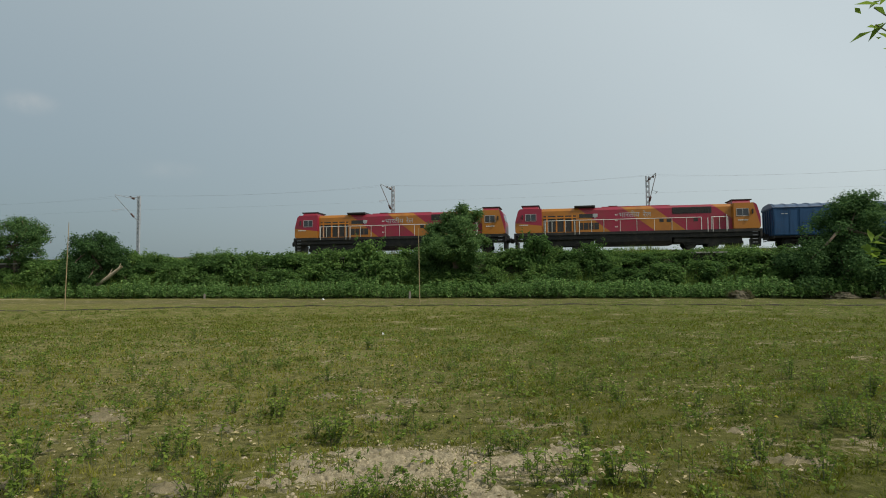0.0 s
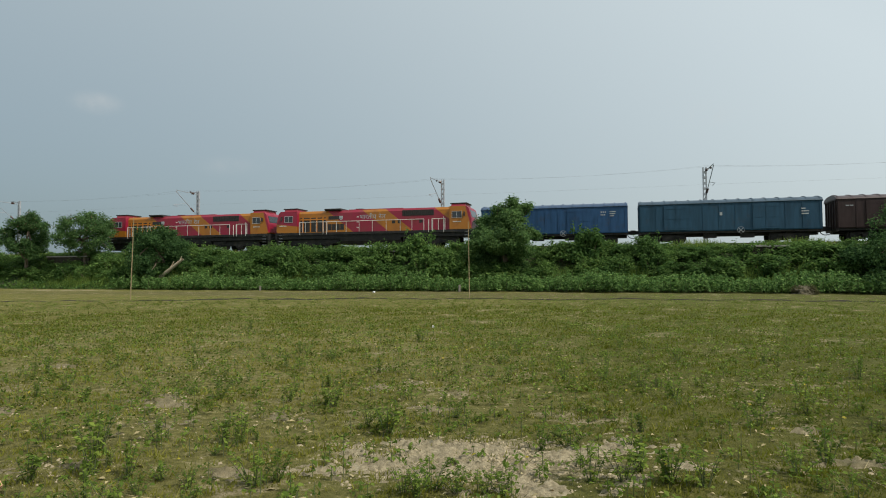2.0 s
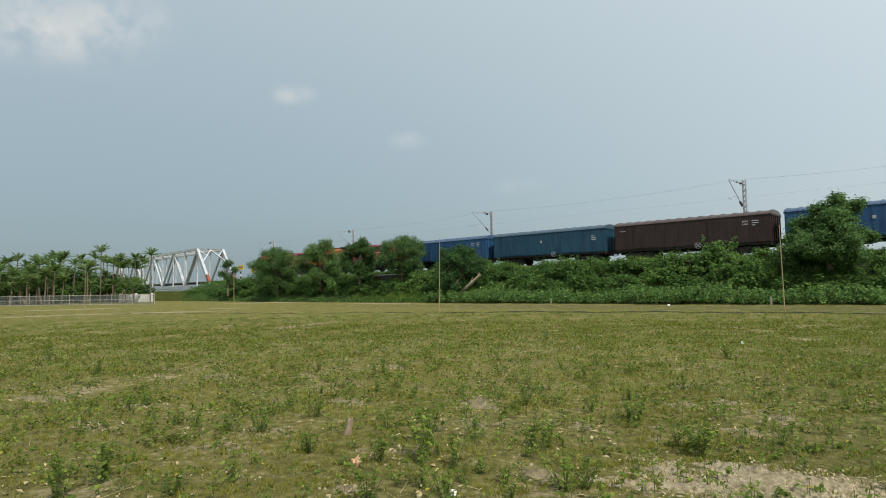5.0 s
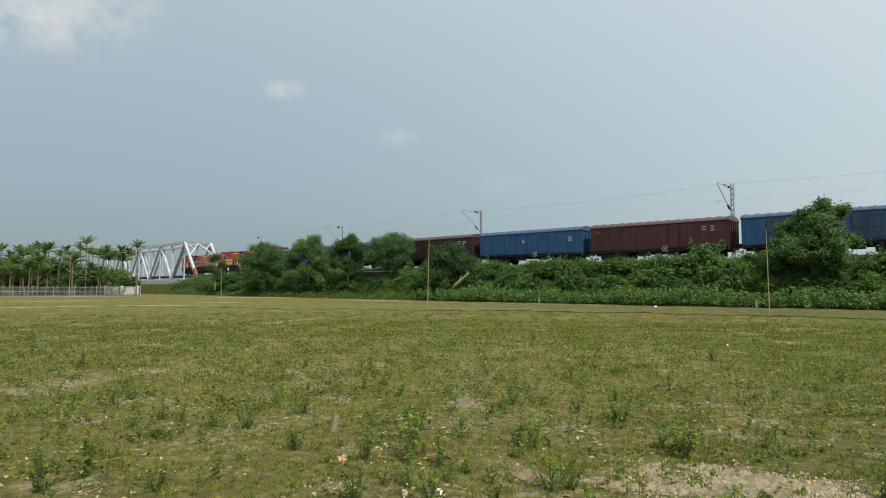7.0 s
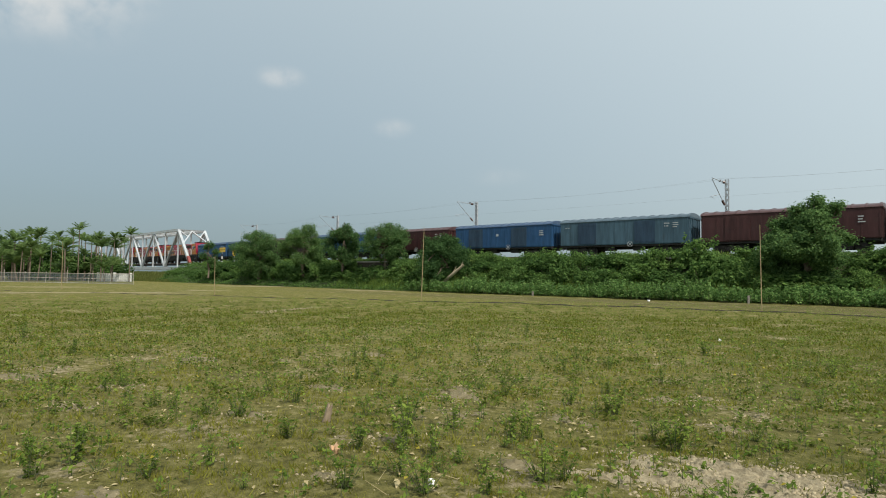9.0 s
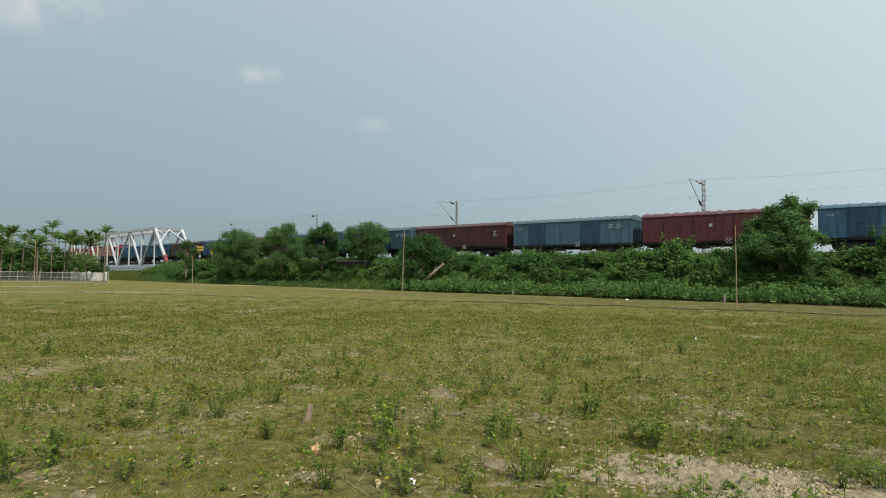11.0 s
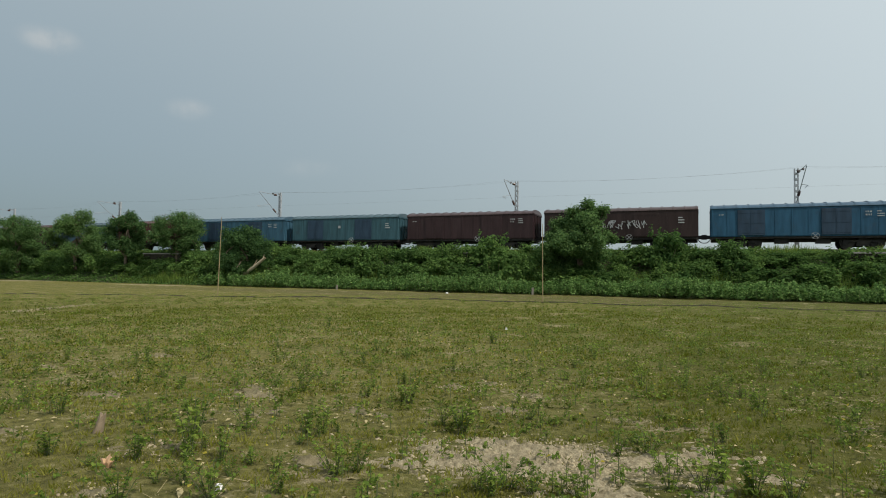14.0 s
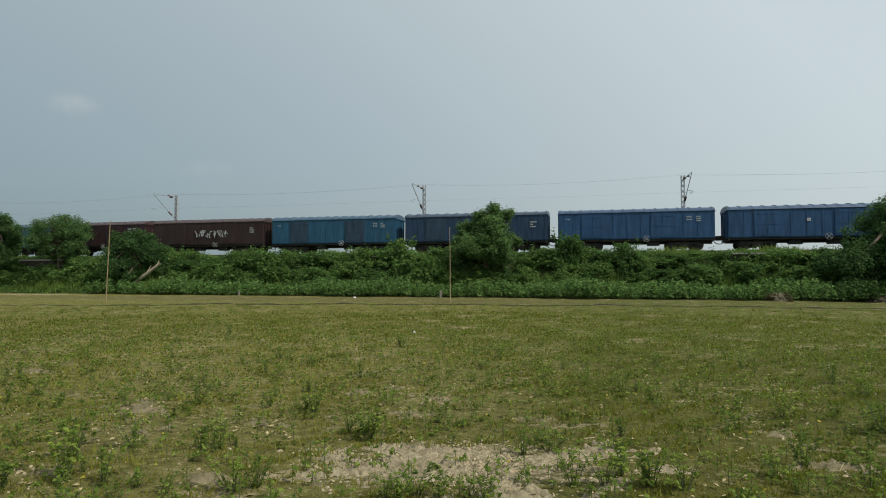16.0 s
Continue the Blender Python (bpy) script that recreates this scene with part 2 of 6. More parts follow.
# the arched roofs: a glossier coat, its colour paled to stand in for sky light
ROOF_SKYLIT = {w: wagon_paint(f"{w.name}_roof_skylit", tuple(v * 0.8 + 0.022 for v in c), 0.42, 0.5) for w, c in (
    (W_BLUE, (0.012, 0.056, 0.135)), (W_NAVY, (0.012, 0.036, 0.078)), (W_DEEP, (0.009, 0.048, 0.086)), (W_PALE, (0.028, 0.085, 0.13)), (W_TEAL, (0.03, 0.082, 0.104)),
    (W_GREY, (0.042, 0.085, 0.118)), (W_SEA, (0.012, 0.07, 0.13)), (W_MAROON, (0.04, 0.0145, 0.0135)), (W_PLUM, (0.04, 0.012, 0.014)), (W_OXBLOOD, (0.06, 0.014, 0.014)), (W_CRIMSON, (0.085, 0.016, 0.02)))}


def livery():
    """Hood paint: slanting red and yellow bands by distance from the nose."""
    m, n, l, b = shader("red_and_yellow_livery")
    tc = n.new("ShaderNodeTexCoord")
    sep = n.new("ShaderNodeSeparateXYZ")
    l.new(tc.outputs["Object"], sep.inputs[0])
    dist = maths(n, l, "SUBTRACT", 10.7, sep.outputs[0])
    w = maths(n, l, "SUBTRACT", dist, maths(n, l, "MULTIPLY", maths(n, l, "SUBTRACT", 3.9, sep.outputs[2]), 1.3))
    red, yel = (0.255, 0.010, 0.036), (0.365, 0.135, 0.010)
    k = 1 / 24
    col = ramp(n, l, maths(n, l, "MULTIPLY", w, k), [(0.0, yel), (5.9 * k, red), (9.6 * k, yel), (12.1 * k, red), (17.1 * k, yel)], "CONSTANT")
    g = ramp(n, l, noise_node(n, l, 0.9, 8.0), [(0.44, (0, 0, 0)), (0.72, (0.55, 0.55, 0.55))])
    l.new(mixc(n, l, g, col, (0.13, 0.05, 0.025)), b.inputs["Base Color"])
    b.inputs["Roughness"].default_value = 0.42
    return m


def cab_livery(name, flip):
    """Cab paint: red above, yellow below (or the reverse)."""
    m, n, l, b = shader(name)
    tc = n.new("ShaderNodeTexCoord")
    sep = n.new("ShaderNodeSeparateXYZ")
    l.new(tc.outputs["Object"], sep.inputs[0])
    red, yel = (0.255, 0.010, 0.036), (0.365, 0.135, 0.010)
    if flip:
        w = maths(n, l, "SUBTRACT", maths(n, l, "MULTIPLY", sep.outputs[2], 0.28), sep.outputs[0])
        col = ramp(n, l, maths(n, l, "MULTIPLY", w, 1 / 20), [(0.0, yel), (10.72 / 20, red)], "CONSTANT")
    else:
        w = maths(n, l, "ADD", sep.outputs[2], maths(n, l, "MULTIPLY", maths(n, l, "SUBTRACT", sep.outputs[0], 8.4), -0.12))
        col = ramp(n, l, maths(n, l, "MULTIPLY", w, 0.2), [(0.0, yel), (0.47, red)], "CONSTANT")
    g = ramp(n, l, noise_node(n, l, 1.1, 8.0), [(0.5, (0, 0, 0)), (0.78, (0.3, 0.3, 0.3))])
    l.new(mixc(n, l, g, col, (0.2, 0.07, 0.03)), b.inputs["Base Color"])
    b.inputs["Roughness"].default_value = 0.4
    return m


M_LIVERY, M_CABF, M_CABR = livery(), cab_livery("front_cab_paint", False), cab_livery("rear_cab_paint", True)


def ground_material():
    m, n, l, b = shader("thin_turf_on_sandy_soil")
    tc = n.new("ShaderNodeTexCoord")
    P = tc.outputs["Object"]
    big = noise_node(n, l, 0.13, 5.0, P)
    mid = noise_node(n, l, 0.9, 6.0, P, 0.65)
    fine = noise_node(n, l, 9.0, 8.0, P, 0.7)
    grit = noise_node(n, l, 60.0, 4.0, P, 0.7)
    turf = ramp(n, l, fine, [(0.38, (0.054, 0.055, 0.013)), (0.47, (0.108, 0.108, 0.022)), (0.58, (0.17, 0.16, 0.04)), (0.68, (0.31, 0.27, 0.13))])
    turf = mixc(n, l, ramp(n, l, big, [(0.35, (0, 0, 0)), (0.7, (0.5, 0.5, 0.5))]), turf, (0.138, 0.130, 0.038))
    turf = mixc(n, l, ramp(n, l, mid, [(0.42, (0, 0, 0)), (0.66, (0.55, 0.55, 0.55))]), turf, (0.165, 0.152, 0.034))
    turf = mixc(n, l, ramp(n, l, mid, [(0.34, (0.5, 0.5, 0.5)), (0.46, (0, 0, 0))]), turf, (0.062, 0.07, 0.014))
    sand = ramp(n, l, grit, [(0.25, (0.22, 0.18, 0.10)), (0.75, (0.46, 0.39, 0.25))])
    sand = mixc(n, l, ramp(n, l, fine, [(0.38, (0.85, 0.85, 0.85)), (0.58, (0, 0, 0))]), sand, (0.12, 0.105, 0.055))

    def near(cx, cy, rx, ry, ang=0.0):
        mp = n.new("ShaderNodeMapping")
        mp.vector_type = "TEXTURE"
        mp.inputs["Location"].default_value = (cx, cy, 0)
        mp.inputs["Rotation"].default_value = (0, 0, radians(ang))
        mp.inputs["Scale"].default_value = (rx, ry, 1)
        l.new(P, mp.inputs[0])
        ln = n.new("ShaderNodeVectorMath")
        ln.operation = "LENGTH"
        l.new(mp.outputs[0], ln.inputs[0])
        return maths(n, l, "MAXIMUM", maths(n, l, "SUBTRACT", 1.0, ln.outputs["Value"]), 0.0)
    dry = maths(n, l, "MULTIPLY", maths(n, l, "MINIMUM", maths(n, l, "MULTIPLY", near(5.0, 40.0, 62.0, 6.5, -9.0), 2.2), 1.0), 0.55)
    turf = mixc(n, l, dry, turf, (0.088, 0.076, 0.036))
    worn_turf = maths(n, l, "MINIMUM", maths(n, l, "MULTIPLY", near(-8.0, 7.5, 11.0, 8.5, 20.0), 1.5), 0.36)
    turf = mixc(n, l, worn_turf, turf, ramp(n, l, fine, [(0.36, (0.12, 0.108, 0.034)), (0.62, (0.32, 0.285, 0.125))]))
    # darker, greener turf colour over the right of the field
    green_right = maths(n, l, "MINIMUM", maths(n, l, "MULTIPLY", near(16.0, 22.0, 18.0, 34.0, -12.0), 1.6), 0.6)
    turf = mixc(n, l, green_right, turf, (0.078, 0.090, 0.017))
    bare = near(*BARE[0])
    for c in BARE[1:]:
        bare = maths(n, l, "MAXIMUM", bare, near(*c))
    s = maths(n, l, "ADD", maths(n, l, "MULTIPLY", bare, 0.42), maths(n, l, "MULTIPLY", mid, 0.72))
    s = maths(n, l, "ADD", s, maths(n, l, "MULTIPLY", fine, 0.5))
    mask = ramp(n, l, s, [(0.655, (0, 0, 0)), (0.77, (1, 1, 1))])
    col = mixc(n, l, mask, turf, sand)
    l.new(col, b.inputs["Base Color"])
    b.inputs["Roughness"].default_value = 0.95
    b.inputs["Specular IOR Level"].default_value = 0.15
    bump(n, l, b, maths(n, l, "ADD", fine, maths(n, l, "MULTIPLY", grit, 0.3)), 1.0, 0.08)
    return m


# bare sandy patches on the field: centre, half sizes, turn
BARE = [(-0.15, 4.85, 1.25, 0.72, 0), (-18.3, 18.9, 0.5, 3.3, 8), (-42.1, 29.2, 5.0, 2.0, 57), (-62.0, 60.0, 10.0, 4.0, 45),
        (-45.8, 21.3, 4.0, 1.4, 64), (-44.2, 25.3, 4.0, 1.6, 60), (-45.5, 37.7, 3.0, 1.5, 50), (-63.0, 33.0, 6.0, 2.5, 60), (-40.0, 53.0, 8.0, 1.6, -15)]
# small crumbled patches among the turf: x, y, half width
SMALL_BARE = [
    (-3.35, 4.28, 0.36), (-5.0, 6.0, 0.42), (-3.03, 3.39, 0.2), (-4.14, 2.34, 0.42), (-6.72, 3.66, 0.3), (-8.93, 4.37, 0.5), (-7.30, 4.67, 0.5), (-8.44, 6.67, 0.5), (-4.04, 3.35, 0.26),
    (-4.83, 4.38, 0.4), (-2.12, 6.08, 0.42), (-1.44, 7.53, 0.32), (-0.64, 6.53, 0.36), (-1.27, 5.26, 0.24), (-1.00, 7.97, 0.25), (-3.51, 6.36, 0.36), (-1.96, 4.37, 0.28), (-0.43, 7.31, 0.3),
    (-3.63, 6.68, 0.36), (-3.08, 4.31, 0.3), (-2.88, 5.40, 0.46), (-1.09, 4.33, 0.2), (-1.42, 7.60, 0.24), (2.74, 6.58, 0.32), (2.66, 4.75, 0.3), (2.73, 5.73, 0.16), (2.43, 7.40, 0.2),
    (0.8, 4.7, 0.24), (-6.35, 8.71, 0.45)]
M_GROUND = ground_material()
# soil colour taken near black to paint in the shade along a step
M_SHADED_SOIL = worn("soil_darkened_for_shade", (0.014, 0.013, 0.008), (0.036, 0.031, 0.019), 2.5, 0.95, bumpy=0.6)
M_SLOPE = worn("weedy_slope_soil", (0.035, 0.05, 0.018), (0.07, 0.085, 0.03), 1.2, 0.95, bumpy=0.6)

# ---- mesh tools ----
rng = np.random.default_rng(7)
TRK = 78.5
AL = np.array([-math.sin(radians(TRK)), math.cos(radians(TRK)), 0.0])   # along the line, the way the train runs
AC = np.array([math.cos(radians(TRK)), math.sin(radians(TRK)), 0.0])    # across, away from the field
RAIL, DIST = 3.92, 57.0


BEND, BEND_FROM, BEND_TO = 0.09, 40.0, 80.0   # the line turns away by so many radians between these distances


def flat(s, d, z=0.0):
    """A place by its distance along and across the straight part of the line."""
    return Vector(AL * s + AC * d + np.array([0, 0, z]))


def turned(s):
    return BEND * min(max((s - BEND_FROM) / (BEND_TO - BEND_FROM), 0.0), 1.0)


def tp(s, d, z=0.0):
    """A place by its distance along the bending line and its distance across."""
    k, a = BEND / (BEND_TO - BEND_FROM), turned(s)
    x = min(s, BEND_FROM) + math.sin(a) / k + max(s - BEND_TO, 0) * math.cos(a)
    y = (1 - math.cos(a)) / k + max(s - BEND_TO, 0) * math.sin(a)
    off = d - DIST
    return Vector(AL * (x - math.sin(a) * off) + AC * (DIST + y + math.cos(a) * off) + np.array([0, 0, z]))


def along(s, d, z=0.0):
    """A pose with x along the line and y towards the field."""
    p = tp(s, d, z)
    return pose(p.x, p.y, p.z, 0, 0, 90 + TRK - math.degrees(turned(s)))


def sweep_mesh(name, prof, s0, s1, step=4.0):
    """An outline (towards the field, height) drawn out along the line."""
    n = max(2, round((s1 - s0) / step)) + 1
    vs = [tp(s0 + (s1 - s0) * i / (n - 1), DIST - y, z) for i in range(n) for y, z in prof]
    m = len(prof)
    q = [(i * m + k, (i + 1) * m + k, (i + 1) * m + (k + 1) % m, i * m + (k + 1) % m) for i in range(n - 1) for k in range(m)]
    return raw_mesh(name, [tuple(v) for v in vs], q)


def raw_mesh(name, verts, quads, mat=None):
    me = bpy.data.meshes.new(name)
    v, q = np.asarray(verts, dtype=np.float32), np.asarray(quads, dtype=np.int32)
    k = q.shape[1]
    me.vertices.add(len(v))
    me.vertices.foreach_set("co", v.ravel())
    me.loops.add(q.size)
    me.loops.foreach_set("vertex_index", q.ravel())
    me.polygons.add(len(q))
    me.polygons.foreach_set("loop_start", np.arange(0, q.size, k, dtype=np.int32))
    me.update(calc_edges=True)
    me.validate()
    if mat:
        me.materials.append(mat)
    return me


def leaf_arrays(pts, size, up=0.6, narrow=0.5, facing=None):
    """Folded leaf quads, one at each point, with scattered directions."""
    n = len(pts)
    size = np.broadcast_to(np.asarray(size, dtype=float), (n,)) * rng.uniform(0.65, 1.35, n)
    nrm = rng.normal(size=(n, 3))
    nrm /= np.linalg.norm(nrm, axis=1)[:, None]
    nrm[:, 2] = np.abs(nrm[:, 2])
    nrm = nrm + np.array([0, 0, up]) + (0 if facing is None else facing)
    nrm /= np.linalg.norm(nrm, axis=1)[:, None]
    t = np.cross(nrm, rng.normal(size=(n, 3)))
    t /= np.linalg.norm(t, axis=1)[:, None] + 1e-9
    b = np.cross(nrm, t)
    s = size[:, None]
    p0, p2 = pts - t * s * 0.5, pts + t * s * 0.5 - nrm * s * 0.12
    p1, p3 = pts + b * s * 0.5 * narrow + nrm * s * 0.07, pts - b * s * 0.5 * narrow + nrm * s * 0.07
    v = np.stack([p0, p1, p2, p3], 1).reshape(-1, 3)
    return v, np.arange(4 * n).reshape(n, 4)


def rod_arrays(a, b, r0, r1=None, sides=5):
    """A tapered rod between two points."""
    a, b = np.asarray(a, float), np.asarray(b, float)
    r1 = r0 if r1 is None else r1
    ax = (b - a) / (np.linalg.norm(b - a) + 1e-9)
    u = np.cross(ax, [0.3, 0.9, 0.1])
    u /= np.linalg.norm(u)
    w = np.cross(ax, u)
    th = np.arange(sides) * 2 * np.pi / sides
    ring = np.cos(th)[:, None] * u + np.sin(th)[:, None] * w
    v = np.concatenate([a + ring * r0, b + ring * r1])
    i = np.arange(sides)
    j = (i + 1) % sides
    return v, np.stack([i, j, j + sides, i + sides], 1)


def join(parts):
    vs, qs, k = [], [], 0
    for v, q in parts:
        vs.append(v)
        qs.append(q + k)
        k += len(v)
    return np.concatenate(vs), np.concatenate(qs)


def put(name, me, parent=None, mat=None, label="", m=None):
    """One mesh object, under a thing or a part where one is given."""
    ob = new(name, me)
    if mat:
        if not me.materials:
            me.materials.append(mat)
        ob.material_slots[0].link = "OBJECT"
        ob.material_slots[0].material = mat
    if parent:
        ob.parent = parent
    if m is not None:
        ob.matrix_basis = m
    if label:
        tagged(ob, label)
    return ob


def bm_mesh(name, bm, bevel=0.0, smooth=False):
    if bevel:
        bmesh.ops.bevel(bm, geom=list(bm.edges), offset=bevel, segments=2, affect="EDGES", clamp_overlap=True)
    bmesh.ops.recalc_face_normals(bm, faces=bm.faces)
    me = bpy.data.meshes.new(name)
    bm.to_mesh(me)
    bm.free()
    if smooth:
        me.shade_smooth()
    return me


def box(bm, x0, x1, y0, y1, z0, z1):
    r = bmesh.ops.create_cube(bm, size=1.0)
    bmesh.ops.transform(bm, matrix=Matrix.LocRotScale(((x0 + x1) / 2, (y0 + y1) / 2, (z0 + z1) / 2), None, (x1 - x0, y1 - y0, z1 - z0)), verts=r["verts"])
    return r["verts"]


def box_mesh(name, x0, x1, y0, y1, z0, z1, bevel=0.0):
    bm = bmesh.new()
    box(bm, x0, x1, y0, y1, z0, z1)
    return bm_mesh(name, bm, bevel)


def rods_mesh(name, segs, sides=6):
    return raw_mesh(name, *join([rod_arrays(*s, sides=sides) for s in segs]))


def profile_mesh(name, prof, x0, x1, caps=True):
    """A closed outline in y and z, drawn out along x."""
    bm = bmesh.new()
    a = [bm.verts.new((x0, y, z)) for y, z in prof]
    b = [bm.verts.new((x1, y, z)) for y, z in prof]
    k = len(prof)
    for i in range(k):
        bm.faces.new((a[i], a[(i + 1) % k], b[(i + 1) % k], b[i]))
    if caps:
        bm.faces.new(a)
        bm.faces.new(list(reversed(b)))
    return bm_mesh(name, bm)


def empty(name, m, label, category, group=""):
    e = new(name)
    e.matrix_basis = m
    return tagged(e, label, category, group)


def hump(x, y):
    """Low unevenness of the field, in metres."""
    return 0.03 * np.sin(0.9 * x + 1.7) * np.sin(0.8 * y) + 0.015 * np.sin(2.7 * x + 0.6 * y) + 0.010 * np.sin(5.1 * y - 1.3 * x) + 0.02 * np.sin(0.31 * x - 0.23 * y)


# ---- large structure ----
def build_ground():
    near = np.concatenate([np.arange(-40, 40.01, 0.4)])
    far = 40 * 1.28 ** np.arange(1, 20)
    g = np.concatenate([-far[::-1], near, far])
    X, Y = np.meshgrid(g, g + 12)
    Z = hump(X, Y) * np.clip(1.6 - np.hypot(X, Y) / 60, 0, 1)
    n = len(g)
    v = np.stack([X.ravel(), Y.ravel(), Z.ravel()], 1)
    i = np.arange(n * n).reshape(n, n)
    q = np.stack([i[:-1, :-1].ravel(), i[:-1, 1:].ravel(), i[1:, 1:].ravel(), i[1:, :-1].ravel()], 1)
    me = raw_mesh("ground", v, q, M_GROUND)
    me.shade_smooth()
    tagged(new("ground", me), "dry field of thin green turf with bare sandy patches", "field", kind="structure")


def build_embankment():
    prof = [(47.4, -0.15), (48.6, 0.4), (50.4, 1.6), (52.2, 2.8), (53.6, 3.3), (54.9, 3.42), (55.5, 3.49), (55.9, 3.7), (58.1, 3.7), (58.5, 3.49), (60.6, 3.37), (66.0, 0.6), (67.5, -0.15)]
    for s0, s1, name in ((-420, 117.8, "embankment_near"), (193.0, 700, "embankment_beyond")):
        ss = np.arange(s0, s1 + 0.1, (s1 - s0) / round((s1 - s0) / 1.5))
        vs = []
        for s in ss:
            for k, (d, z) in enumerate(prof):
                w = 0.18 * math.sin(s * 0.7 + d) + 0.12 * math.sin(s * 1.9 + 2 * d) if k in (1, 2, 3, 4, 10, 11) else 0
                vs.append(tp(s, d + w, z + 0.5 * w))
        m = len(prof)
        i = np.arange(len(ss) * m).reshape(len(ss), m)
        q = np.stack([i[:-1, :-1].ravel(), i[1:, :-1].ravel(), i[1:, 1:].ravel(), i[:-1, 1:].ravel()], 1)
        tagged(new(name, raw_mesh(name, vs, q, M_SLOPE)), "overgrown earth railway embankment", "embankment", kind="structure")
    for s0, s1 in ((-420, 118.0), (193.0, 700)):
        me = sweep_mesh("ballast", [(-1.75, 3.47), (-1.35, 3.77), (1.35, 3.77), (1.75, 3.47)], s0, s1)
        tagged(put("ballast_bed", me, None, M_BALLAST), "grey crushed stone ballast", "ballast", kind="structure")
    rail = [(-0.07, 0), (0.07, 0), (0.035, 0.04), (0.02, 0.11), (0.035, 0.15), (-0.035, 0.15), (-0.02, 0.11), (-0.035, 0.04)]
    track = empty("railway_track", pose(0, 0, 0), "rusty steel rails on concrete sleepers", "railway track")
    for y in (-0.84, 0.84):
        put("rail", sweep_mesh("rail", [(y + a, RAIL - 0.15 + h) for a, h in rail], -420, 700), track, M_RUST)
    sl = box_mesh("sleeper", -0.12, 0.12, -1.35, 1.35, -0.2, 0.0)
    for i in range(150):
        put("sleeper", sl, track, M_CONC, m=along(-45 + i * 1.0, DIST, RAIL - 0.15))


build_ground()
build_embankment()


# ---- the train ----
VEHICLES = []   # (thing, distance of its middle behind the front coupling of the first wagon)


def wheel_mesh():
    bm = bmesh.new()
    for r, x0, x1 in ((0.50, -0.07, 0.05), (0.53, 0.05, 0.08), (0.12, -0.16, 0.1)):
        g = bmesh.ops.create_cone(bm, cap_ends=True, segments=20, radius1=r, radius2=r, depth=x1 - x0)
        bmesh.ops.transform(bm, matrix=pose(0, -(x0 + x1) / 2, 0, 90, 0, 0), verts=g["verts"])
    return bm_mesh("wheel", bm)


WHEEL = wheel_mesh()


def bogie_mesh(half):
    """A cast side frame on both sides with springs and boxes."""
    bm = bmesh.new()
    for y in (-1.0, 1.0):
        box(bm, -half, half, y - 0.08, y + 0.08, 0.52, 0.72)
        box(bm, -0.42, 0.42, y - 0.12, y + 0.12, 0.25, 0.60)
        for x in (-half + 0.1, half - 0.1):
            box(bm, x - 0.18, x + 0.18, y - 0.1, y + 0.1, 0.34, 0.66)
    box(bm, -0.25, 0.25, -1.0, 1.0, 0.5, 0.85)
    if half > 2:
        for y in (-1.0, 1.0):
            box(bm, -half, half, y - 0.1, y + 0.1, 0.45, 1.0)
    return bm_mesh("bogie_frame", bm, 0.02)


def add_bogie(parent, x, axles, frame_me):
    b = put("bogie", frame_me, parent, M_IRON, m=pose(x, 0, 0))
    for a in axles:
        for side, turn in ((0.86, 0), (-0.86, 180)):
            put("wheel", WHEEL, b, M_IRON, m=pose(a, side, 0.5, 0, 0, turn))
    return b


def coupler_mesh(x, sign):
    bm = bmesh.new()
    box(bm, min(x, x + sign * 0.5), max(x, x + sign * 0.5), -0.14, 0.14, 0.92, 1.22)
    box(bm, min(x + sign * 0.35, x + sign * 0.6), max(x + sign * 0.35, x + sign * 0.6), -0.2, 0.2, 0.88, 1.28)
    return bm_mesh("coupler", bm, 0.03)


WAGON_MESH = {}


